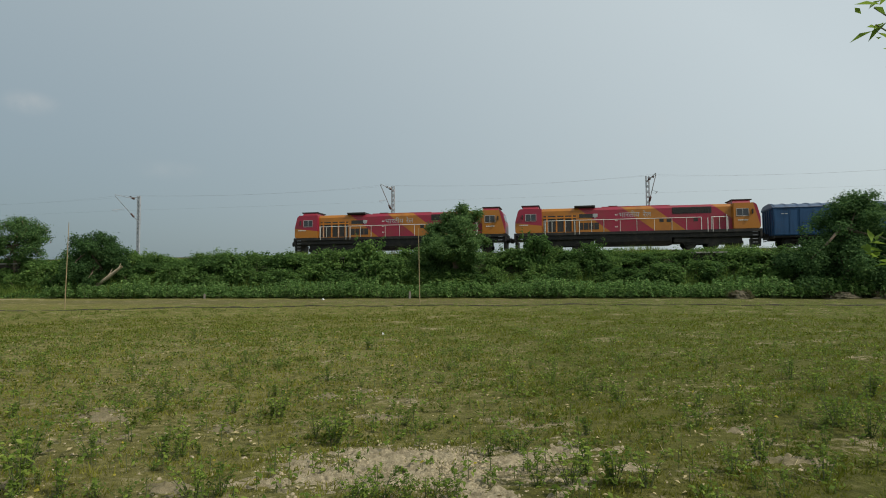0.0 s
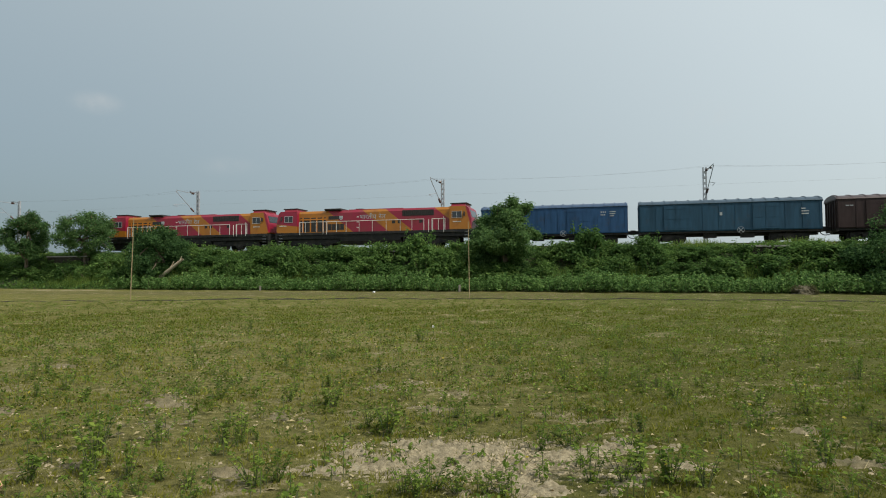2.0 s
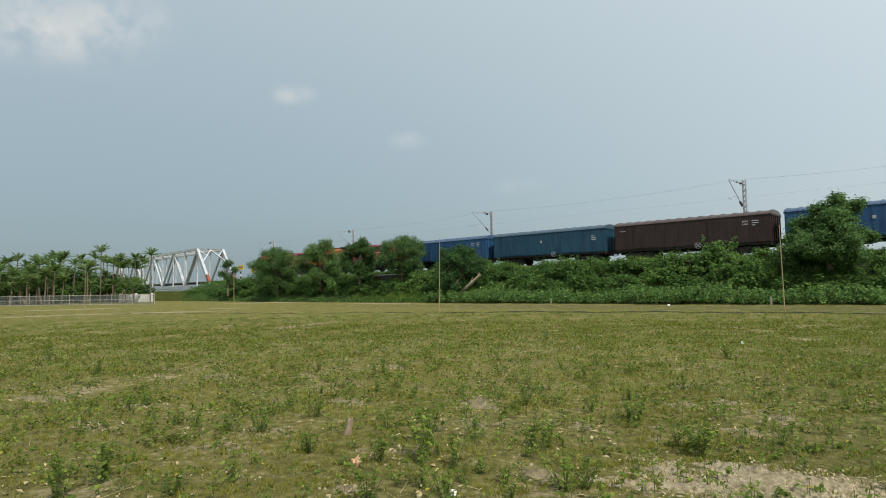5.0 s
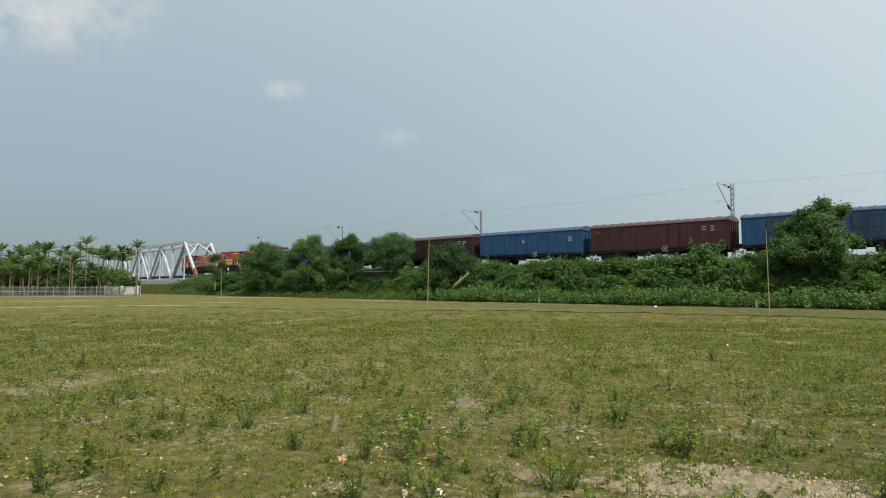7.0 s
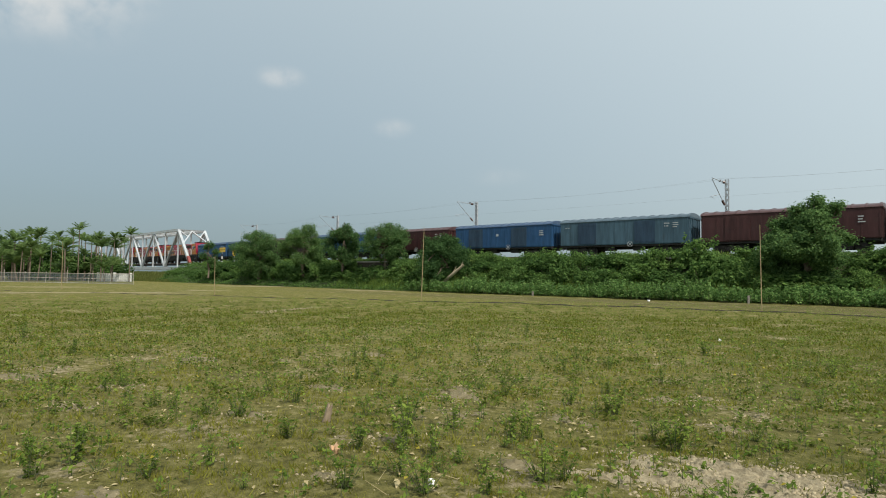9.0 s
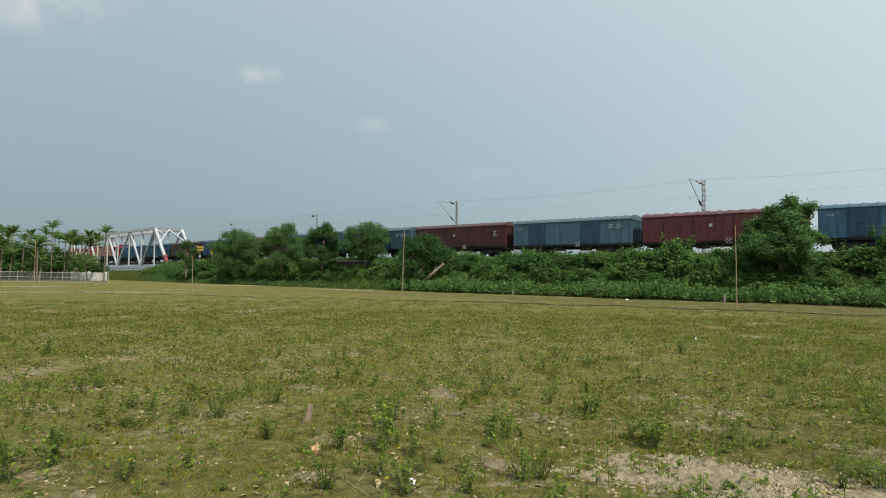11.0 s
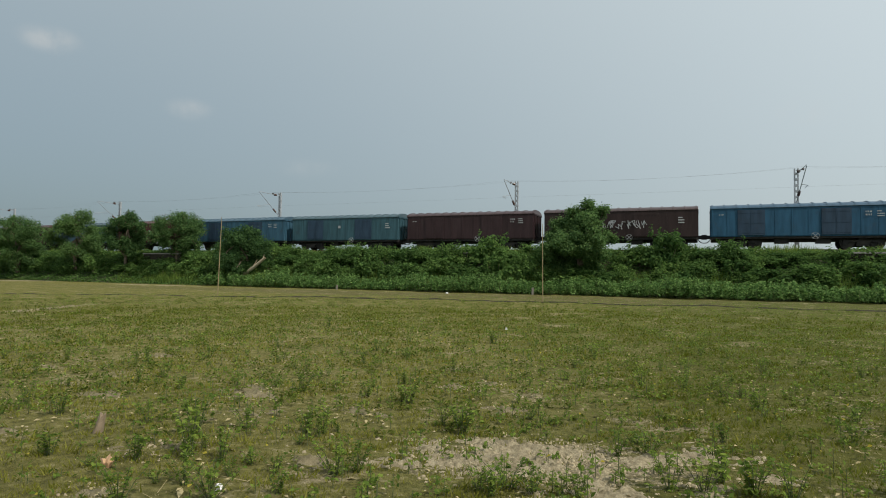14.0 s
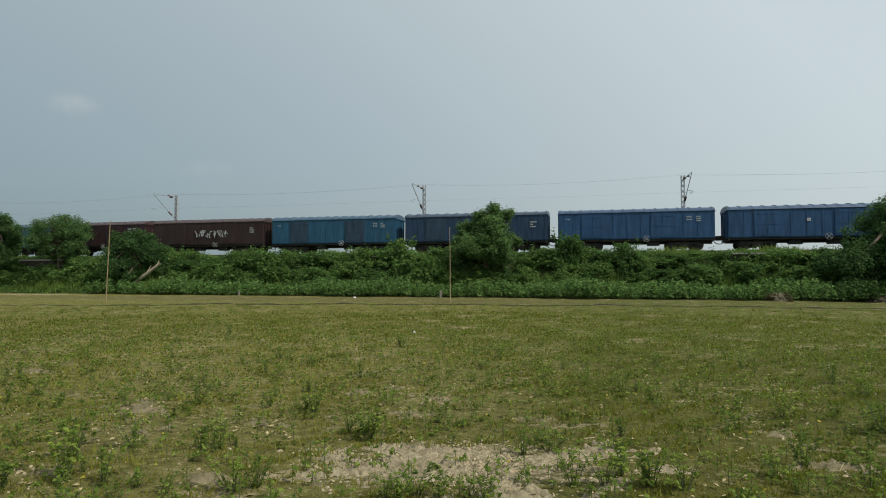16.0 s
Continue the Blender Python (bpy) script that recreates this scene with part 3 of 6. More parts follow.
def wagon_meshes(L):
    """The shared meshes of a covered wagon with a body of length L."""
    if L in WAGON_MESH:
        return WAGON_MESH[L]
    h, d = L / 2, {}
    d["body"] = profile_mesh("body", [(-1.48, 1.02), (1.48, 1.02), (1.50, 1.1), (1.50, 3.36), (-1.50, 3.36), (-1.50, 1.1)], -h, h)
    arch = [(1.50 * math.cos(a) * (1 if abs(math.cos(a)) < 0.98 else 1.02), 3.36 + 0.40 * math.sin(a)) for a in np.linspace(0, math.pi, 13)]
    d["roof"] = profile_mesh("roof", [(1.54, 3.32)] + [(y * 1.02, z) for y, z in arch] + [(-1.54, 3.32)], -h - 0.06, h + 0.06)
    outer = [(1.56 * math.cos(a), 3.36 + 0.46 * math.sin(a)) for a in np.linspace(0, math.pi, 13)]
    inner = [(1.47 * math.cos(a), 3.34 + 0.37 * math.sin(a)) for a in np.linspace(math.pi, 0, 13)]
    d["roof_rib"] = profile_mesh("roof_rib", outer + inner, -0.045, 0.045)
    bm = bmesh.new()
    box(bm, -1.0, 1.0, 1.505, 1.56, 1.12, 3.2)
    box(bm, -0.03, 0.03, 1.55, 1.575, 1.15, 3.18)
    for z in (1.3, 2.1, 2.95):
        box(bm, -0.95, 0.95, 1.555, 1.572, z - 0.03, z + 0.03)
    d["door"] = bm_mesh("door", bm, 0.008)
    d["stake"] = profile_mesh("stake", [(1.495, 1.08), (1.522, 1.08), (1.522, 3.32), (1.495, 3.32)], -0.05, 0.05)
    bm = bmesh.new()
    box(bm, -0.05, 0.04, -0.06, 0.06, 1.05, 3.24)
    d["end_post"] = bm_mesh("end_post", bm)
    d["end_rail"] = box_mesh("end_rail", -0.06, 0.05, -1.5, 1.5, 3.25, 3.38, 0.01)
    bm = bmesh.new()
    box(bm, -h, h, -1.40, 1.40, 0.86, 1.02)
    box(bm, -h, h, -0.3, 0.3, 0.62, 0.9)
    for x in (-h + 0.05, h - 0.05):
        box(bm, x - 0.06, x + 0.06, -1.45, 1.45, 0.78, 1.06)
    for x in (-1.6, 1.3):
        box(bm, x - 0.5, x + 0.5, 0.5, 1.1, 0.45, 0.9)
    d["underframe"] = bm_mesh("underframe", bm)
    d["bogie"] = bogie_mesh(1.25)
    d["front_coupler"], d["rear_coupler"] = coupler_mesh(h - 0.05, 1), coupler_mesh(-h + 0.05, -1)
    bm = bmesh.new()
    for a in range(12):
        r = bmesh.ops.create_cube(bm, size=1)
        bmesh.ops.transform(bm, matrix=pose(0, 0, 0, 0, a * 30, 0) @ Matrix.LocRotScale((0, 0, 0.26), None, (0.14, 0.02, 0.02)), verts=r["verts"])
    for a in (0, 90):
        r = bmesh.ops.create_cube(bm, size=1)
        bmesh.ops.transform(bm, matrix=pose(0, 0, 0, 0, a + 45, 0) @ Matrix.LocRotScale((0, 0, 0), None, (0.52, 0.03, 0.04)), verts=r["verts"])
    d["brake_wheel"] = bm_mesh("brake_wheel", bm)
    WAGON_MESH[L] = d
    return d


def bars_mesh(rows, cols, w, h, gap, seed):
    """Lines of unreadable stencilled marks as thin bars."""
    r, bm = random.Random(seed), bmesh.new()
    for i in range(rows):
        x = 0.0
        for j in range(cols):
            ww = w * r.uniform(0.5, 1.2)
            box(bm, -x - ww, -x, 1.505, 1.513, -i * (h + gap), -i * (h + gap) + h)
            x += ww + gap * 0.6
    return bm_mesh("stencil_marks", bm)


def covered_wagon(L, paint, colour, seed, doors, marks, graffiti=False, ribs=15):
    d = wagon_meshes(L)
    w = empty("covered_wagon", along(0, DIST, RAIL), f"{colour} covered goods wagon with ribbed arched roof", "wagon", "wagons of the train")
    put("body", d["body"], w, paint)
    roof = put("roof", d["roof"], w, ROOF_SKYLIT[paint])
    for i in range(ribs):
        put("roof_rib", d["roof_rib"], roof, ROOF_SKYLIT[paint], m=pose(-L / 2 + 0.1 + i * (L - 0.2) / (ribs - 1), 0, 0))
    for x in doors:
        put("door", d["door"], w, W_DOOR if seed in (5, 6, 8, 10, 11, 14, 15) else paint, "dusty sliding door", pose(x, 0, 0))
    n = 12
    for i in range(n):
        x = -L / 2 + 0.12 + i * (L - 0.24) / (n - 1)
        if all(abs(x - k) > 1.25 for k in doors):
            put("side_stake", d["stake"], w, paint, m=pose(x, 0, 0))
    for x in (-L / 2 - 0.03, L / 2 + 0.03):
        put("end_rail", d["end_rail"], w, paint, m=pose(x, 0, 0))
        for y in (-1.2, -0.6, 0.0, 0.6, 1.2):
            put("end_post", d["end_post"], w, paint, m=pose(x, y, 0))
    put("underframe", d["underframe"], w, M_IRON)
    for x in (-L / 2 + 2.3, L / 2 - 2.3):
        add_bogie(w, x, (-1.0, 1.0), d["bogie"])
    put("coupler", d["front_coupler"], w, M_IRON)
    put("coupler", d["rear_coupler"], w, M_IRON)
    for sg in (1, -1):
        e = sg * L / 2
        hose = [(e, 0.45, 0.98), (e + sg * 0.14, 0.45, 0.72), (e + sg * 0.32, 0.42, 0.58), (e + sg * 0.52, 0.38, 0.56)]
        put("brake_hose", rods_mesh("brake_hose", [(a, b, 0.035) for a, b in zip(hose, hose[1:])], 6), w, M_BLACK, "black hanging brake hose")
    put("brake_wheel", d["brake_wheel"], w, M_STENCIL, "pale spoked hand brake wheel", pose(-1.0, 1.5, 1.05))
    for x, z, rows, cols, bw, bh in marks:
        put("stencil_marks", bars_mesh(rows, cols, bw, bh, 0.12, seed), w, M_STENCIL, "pale stencilled marks", pose(x, 0.045, z))
    if graffiti:
        r, segs = random.Random(5), []
        for k in range(15):
            x0 = 1.3 - k * 0.26
            pts = [(x0 + r.uniform(-0.2, 0.2), 2.1 + r.uniform(-0.35, 0.45)) for _ in range(4)]
            segs += [((a[0], 1.56, a[1]), (b[0], 1.56, b[1]), 0.028) for a, b in zip(pts, pts[1:])]
        put("painted_scrawl", rods_mesh("painted_scrawl", segs, 4), w, M_STENCIL, "white scrawled paint strokes")
    return w


def locomotive():
    """A diesel locomotive with a cab at each end and a walkway along a narrow hood."""
    lo = empty("diesel_locomotive", along(0, DIST, RAIL), "red and yellow diesel locomotive with white handrails", "locomotive", "locomotives of the train")
    put("hood", profile_mesh("hood", [(-1.12, 1.66), (1.12, 1.66), (1.12, 3.62), (0.95, 3.86), (-0.95, 3.86), (-1.12, 3.62)], -8.2, 8.0), lo, M_LIVERY)
    put("deck", box_mesh("deck", -10.2, 10.2, -1.52, 1.52, 1.40, 1.655, 0.02), lo, M_IRON)
    put("fuel_tank", profile_mesh("fuel_tank", [(-1.35, 0.75), (-1.05, 0.42), (1.05, 0.42), (1.35, 0.75), (1.40, 1.4), (-1.40, 1.4)], -3.2, 3.2), lo, M_IRON)
    put("side_sill", box_mesh("side_sill", -10.15, 10.15, -1.38, 1.38, 1.02, 1.40, 0.02), lo, M_IRON)
    for x in (-4.2, 4.2):
        put("air_reservoir", box_mesh("air_reservoir", x - 0.85, x + 0.85, -1.2, 1.2, 0.55, 1.02, 0.08), lo, M_IRON)
    for sign, paint in ((1, M_CABF), (-1, M_CABR)):
        q0 = 7.9 if sign > 0 else 8.15
        bm = bmesh.new()
        prof = [(q0, 1.66), (10.15, 1.66), (10.28, 1.75), (10.28, 2.65), (10.02, 3.66), (9.8, 3.86), (q0, 3.86)]
        a = [bm.verts.new((sign * x, -1.52, z)) for x, z in prof]
        b = [bm.verts.new((sign * x, 1.52, z)) for x, z in prof]
        for i in range(len(prof)):
            bm.faces.new((a[i], a[(i + 1) % len(prof)], b[(i + 1) % len(prof)], b[i]))
        bm.faces.new(a)
        bm.faces.new(list(reversed(b)))
        cab = put("cab", bm_mesh("cab", bm, 0.03), lo, paint)
        bm = bmesh.new()
        for x0, x1 in ((8.45, 8.85), (8.89, 9.3)):
            box(bm, min(sign * x0, sign * x1), max(sign * x0, sign * x1), -1.535, 1.535, 2.78, 3.32)
        put("cab_window", bm_mesh("cab_window", bm), cab, M_GLASS, "dark sliding side window")
        for y in (1.53, -1.53):
            fr = [((sign * x0, y, z0), (sign * x1, y, z1), 0.02) for x0, z0, x1, z1 in ((8.40, 2.74, 9.35, 2.74), (8.40, 3.36, 9.35, 3.36), (8.40, 2.74, 8.40, 3.36), (9.35, 2.74, 9.35, 3.36), (8.87, 2.74, 8.87, 3.36))]
            put("window_frame", rods_mesh("window_frame", fr, 4), cab, M_STENCIL)
        put("windscreen", box_mesh("windscreen", -0.01, 0.01, -1.2, 1.2, -0.34, 0.34), cab, M_GLASS, m=pose(sign * 10.16, 0, 3.17, 0, -sign * 14.4, 0))
        ac = put("cab_roof_unit", profile_mesh("cab_roof_unit", [(-1.1, 3.86), (1.1, 3.86), (0.95, 4.16), (-0.95, 4.16)], min(sign * 8.2, sign * 9.6), max(sign * 8.2, sign * 9.6)), lo, M_RED, "roof-mounted air unit")
        put("unit_top", box_mesh("unit_top", min(sign * 8.1, sign * 9.75), max(sign * 8.1, sign * 9.75), -1.05, 1.05, 4.13, 4.22, 0.02), ac, M_BLACK, "dark flat cover of the roof unit")
        put("headstock", box_mesh("headstock", min(sign * 10.2, sign * 10.4), max(sign * 10.2, sign * 10.4), -1.5, 1.5, 0.95, 1.66, 0.03), lo, M_IRON)
        put("cowcatcher", profile_mesh("cowcatcher", [(-1.3, 0.2), (1.3, 0.2), (1.45, 0.95), (-1.45, 0.95)], min(sign * 10.1, sign * 10.3), max(sign * 10.1, sign * 10.3)), lo, M_IRON)
        for y in (-0.95, 0.95):
            bm = bmesh.new()
            for r, x0, x1 in ((0.11, 10.4, 10.62), (0.24, 10.62, 10.68)):
                g = bmesh.ops.create_cone(bm, cap_ends=True, segments=14, radius1=r, radius2=r, depth=x1 - x0)
                bmesh.ops.transform(bm, matrix=pose(sign * (x0 + x1) / 2, y, 1.1, 0, 90, 0), verts=g["verts"])
            put("buffer", bm_mesh("buffer", bm), lo, M_IRON)
        put("coupler", coupler_mesh(sign * 10.25, sign), lo, M_IRON)
        put("cab_number_marks", bars_mesh(1, 5, 0.16, 0.09, 0.05, 3), lo, M_WHITE, m=pose(9.9 if sign > 0 else -8.5, 0.025, 2.34))
        put("cab_side_mirror", box_mesh("cab_side_mirror", sign * 9.62 - 0.05, sign * 9.62 + 0.05, 1.55, 1.75, 2.9, 3.3, 0.01), lo, M_BLACK)
        for i in range(4):
            put("step", rods_mesh("step", [((sign * 10.0, 1.5, 0.5 + 0.3 * i), (sign * 9.6, 1.5, 0.5 + 0.3 * i), 0.02)], 4), lo, M_GALV)
    # open louvred bays behind the front cab, grilles and hatches
    # flat black panel painted in as the shade inside the open bay
    put("open_bay", box_mesh("open_bay", 4.9, 7.75, 1.08, 1.128, 1.75, 3.2, 0.005), lo, M_BLACK, "black panel for the shade inside the open equipment bay")
    for x in (7.45, 6.6, 5.9, 5.2):
        put("bay_pillar", box_mesh("bay_pillar", x - 0.07, x + 0.07, 1.12, 1.16, 1.75, 3.2, 0.005), lo, M_YEL)
    put("bay_top_rail", box_mesh("bay_top_rail", 4.85, 7.8, 1.12, 1.165, 2.95, 3.08, 0.005), lo, M_YEL)
    for x in (4.45, 4.0, 3.55, 3.1):
        put("equipment_bay", box_mesh("equipment_bay", x - 0.2, x + 0.2, 1.05, 1.135, 1.9, 2.75 if x > 4.6 else 2.5, 0.01), lo, M_BLACK, "dark louvred bay")
    put("side_grille", box_mesh("side_grille", 3.1, 4.6, 1.05, 1.13, 2.95, 3.3, 0.01), lo, M_BLACK, "dark intake grille")
    rg = put("radiator_grille", box_mesh("radiator_grille", -6.5, -3.3, 1.05, 1.135, 3.10, 3.66, 0.01), lo, M_BLACK, "dark radiator grille")
    for i in range(16):
        put("slat", box_mesh("slat", -0.03, 0.03, 1.13, 1.16, 3.12, 3.64), rg, M_IRON, m=pose(-6.4 + i * 0.2, 0, 0))
    put("radiator_housing", profile_mesh("radiator_housing", [(-1.0, 3.84), (1.0, 3.84), (1.25, 3.95), (1.25, 4.05), (-1.25, 4.05), (-1.25, 3.95)], 3.2, 5.0), lo, M_BLACK)
    put("roof_hatch", box_mesh("roof_hatch", -3.2, 2.6, -0.7, 0.7, 3.85, 3.95, 0.02), lo, M_RED)
    put("exhaust", box_mesh("exhaust", 1.2, 2.0, -0.3, 0.3, 3.9, 4.06, 0.02), lo, M_IRON)
    for x in (-2.4, -3.0, -5.2):
        put("hatch", box_mesh("hatch", x - 0.18, x + 0.18, 1.1, 1.13, 2.4, 2.7, 0.01), lo, M_BLACK)
    for x, z in ((1.5, 3.1), (1.5, 2.6), (1.5, 2.05), (3.3, 2.9)):
        put("stencil_marks", bars_mesh(1, 2, 0.14, 0.1, 0.05, 4), lo, M_WHITE, m=pose(x, -0.385, z))
    put("builder_plate", box_mesh("builder_plate", 3.0, 3.42, 1.12, 1.135, 3.02, 3.3, 0.005), lo, M_STENCIL, "pale square plate")
    # handrails, each a bent tube with its posts
    spans = [(7.7, 7.0), (7.0, 4.6), (4.6, 2.5), (2.5, -0.3), (-0.3, -3.2), (-3.2, -5.6), (-6.4, -7.7)]
    for y in (1.45, -1.45):
        for a, b in spans:
            put("handrail", rods_mesh("handrail", [((a, y, 2.72), (b, y, 2.72), 0.032), ((a, y, 1.66), (a, y, 2.72), 0.034), ((b, y, 1.66), (b, y, 2.72), 0.034), (((a + b) / 2, y, 1.66), ((a + b) / 2, y, 2.72), 0.022)], 5), lo, M_WHITE, "white tubular handrail")
    for x in (7.6, 5.0, 4.6, -6.1, -6.5, -7.6):
        put("grab_post", rods_mesh("grab_post", [((x, 1.5, 1.45), (x, 1.5, 2.9 if x < -7 else 2.66), 0.036)], 5), lo, M_WHITE)
    # painted lettering on the hood
    for body, x in (("\u092d\u093e\u0930\u0924\u0940\u092f", 1.2), ("\u0930\u0947\u0932", -0.85)):
        cu = bpy.data.curves.new("lettering", "FONT")
        cu.body, cu.size, cu.extrude, cu.align_x = body, 0.64, 0.004, "LEFT"
        tmp = bpy.data.objects.new("lettering", cu)
        me = bpy.data.meshes.new_from_object(tmp)
        bpy.data.objects.remove(tmp)
        put("lettering", me, lo, M_STENCIL, "white painted railway name", pose(x, 1.128, 2.92, 90, 0, 180))
    bog = bogie_mesh(2.3)
    for x in (-6.6, 6.6):
        add_bogie(lo, x, (-1.85, 0.0, 1.85), bog)
    return lo


W_DOOR = wagon_paint("faded_door_paint", (0.018, 0.042, 0.074))
LOCO = 21.45


def build_train():
    first = locomotive()
    VEHICLES.append((first, -1.5 * LOCO))
    VEHICLES.append((copy_thing(first, first.matrix_basis.copy()), -0.5 * LOCO))
    plan = [(W_BLUE, "dark blue"), (W_DEEP, "dark teal-blue"), (W_MAROON, "dark maroon"), (W_BLUE, "blue"), (W_OXBLOOD, "maroon"), (W_BLUE, "bright blue"),
            (W_GREY, "faded grey-blue"), (W_OXBLOOD, "reddish maroon"), (W_GREY, "dull grey-blue"), (W_CRIMSON, "crimson red"), (W_PALE, "pale faded blue"), (W_TEAL, "pale teal"),
            (W_PLUM, "dark brown-maroon"), (W_MAROON, "graffitied maroon"), (W_SEA, "sea-blue"), (W_NAVY, "navy"), (W_BLUE, "blue"), (W_BLUE, "blue"), (W_NAVY, "dark blue")]
    pitch = [13.5, 14.5, 14.5] + [13.6] * 12 + [13.9, 13.5, 13.6, 13.6]
    at = 0.0
    for i, (paint, colour) in enumerate(plan):
        p = pitch[i] * DIST / 55
        L = round(p - 1.05, 2)
        marks = [(-L / 2 + 2.2, 2.8, 2, 3, 0.10, 0.12), (-L / 2 + 1.45, 2.85, 3, 1, 0.48, 0.065), (L / 2 - 0.6, 2.8, 1, 2, 0.2, 0.06)] if i % 2 == 0 else [(0.6, 2.3, 1, 1, 0.34, 0.26), (-L / 2 + 1.5, 2.65, 3, 1, 0.5, 0.09)]
        if i in (2, 4):
            marks.append((-2.2, 1.7, 2, 1, 0.4, 0.15))
        doors = (L / 2 - 3.0, -L / 2 + 4.1)
        w = covered_wagon(L, paint, colour, i, doors, marks, graffiti=(i == 13))
        VEHICLES.append((w, at + p / 2))
        at += p


def front(t):
    """How far along the line the first wagon's leading coupling is at t seconds."""
    return DIST / 55 * (-15.85 + 14.0 * t + 0.06 * t * t)


build_train()


# ---- bridge, masts, wires ----
def bar_mesh(name, a, b, w, h):
    """A flat-sided member between two points."""
    a, b = Vector(a), Vector(b)
    bm = bmesh.new()
    box(bm, 0, (b - a).length, -w / 2, w / 2, -h / 2, h / 2)
    x = (b - a).normalized()
    y = Vector((0, 1, 0)) if abs(x.y) < 0.9 else Vector((1, 0, 0))
    z = x.cross(y).normalized()
    y = z.cross(x)
    m = Matrix((x, y, z)).transposed().to_4x4()
    bmesh.ops.transform(bm, matrix=Matrix.Translation(a) @ m, verts=bm.verts)
    return bm_mesh(name, bm)


def build_bridge():
    br = empty("truss_bridge", along(118.8, DIST, 0), "silver-painted steel through truss railway bridge", "bridge")
    zb, zt, n, p = 2.9, 10.75, 10, 7.3
    for y in (2.75, -2.75):
        put("bottom_chord", box_mesh("bottom_chord", 0, n * p, y - 0.2, y + 0.2, zb - 0.45, zb + 0.15), br, M_BRIDGE)
        put("top_chord", box_mesh("top_chord", p - 0.2, (n - 1) * p + 0.2, y - 0.22, y + 0.22, zt - 0.25, zt + 0.25), br, M_BRIDGE)
        put("end_post", bar_mesh("end_post", (0, y, zb), (p, y, zt), 0.5, 0.45), br, M_BRIDGE)
        put("end_post", bar_mesh("end_post", (n * p, y, zb), ((n - 1) * p, y, zt), 0.5, 0.45), br, M_BRIDGE)
        put("red_band", bar_mesh("red_band", (0.55, y, zb + 0.7), (1.75, y, zb + 2.2), 0.53, 0.48), br, M_REDBAND, "red warning band")
        for i in range(1, n):
            put("vertical", box_mesh("vertical", i * p - 0.11, i * p + 0.11, y - 0.13, y + 0.13, zb, zt), br, M_BRIDGE)
            if i < n - 1:
                a, b = ((i * p, y, zt), ((i + 1) * p, y, zb)) if i % 2 else ((i * p, y, zb), ((i + 1) * p, y, zt))
                put("diagonal", bar_mesh("diagonal", a, b, 0.34, 0.36), br, M_BRIDGE)
    for i in range(1, n):
        put("top_strut", box_mesh("top_strut", i * p - 0.12, i * p + 0.12, -2.75, 2.75, zt - 0.1, zt + 0.18), br, M_BRIDGE)
        if i < n - 1:
            put("top_brace", bar_mesh("top_brace", (i * p, -2.7, zt), ((i + 1) * p, 2.7, zt), 0.15, 0.15), br, M_BRIDGE)
            put("top_brace", bar_mesh("top_brace", (i * p, 2.7, zt), ((i + 1) * p, -2.7, zt), 0.15, 0.15), br, M_BRIDGE)
    for i in range(n + 1):
        put("cross_girder", box_mesh("cross_girder", i * p - 0.15, i * p + 0.15, -2.75, 2.75, zb - 0.4, zb + 0.1), br, M_BRIDGE)
    # portal bracing between the end posts
    put("portal_strut", box_mesh("portal_strut", p - 0.12, p + 0.12, -2.75, 2.75, zt - 0.18, zt + 0.18), br, M_BRIDGE)
    def on_portal(y, u):
        return (p * u, y, zb + u * (zt - zb))
    for sg in (1, -1):
        put("portal_knee", bar_mesh("portal_knee", on_portal(0, 0.985), on_portal(sg * 2.65, 0.64), 0.24, 0.2), br, M_BRIDGE)
        put("portal_brace", bar_mesh("portal_brace", on_portal(sg * 2.65, 0.985), on_portal(sg * 1.25, 0.82), 0.2, 0.16), br, M_BRIDGE)
    put("deck", box_mesh("deck", 0, n * p, -1.6, 1.6, 3.45, 3.72), br, M_IRON)
    for x0, x1 in ((-3.5, 0.3), (n * p - 0.3, n * p + 3.0)):
        ab = box_mesh("abutment", x0, x1, -4.0, 4.0, -0.5, 2.42, 0.05)
        tagged(put("bridge_abutment", ab, None, M_CONC, m=along(118.8, DIST, 0)), "weathered concrete bridge abutment", "abutment")


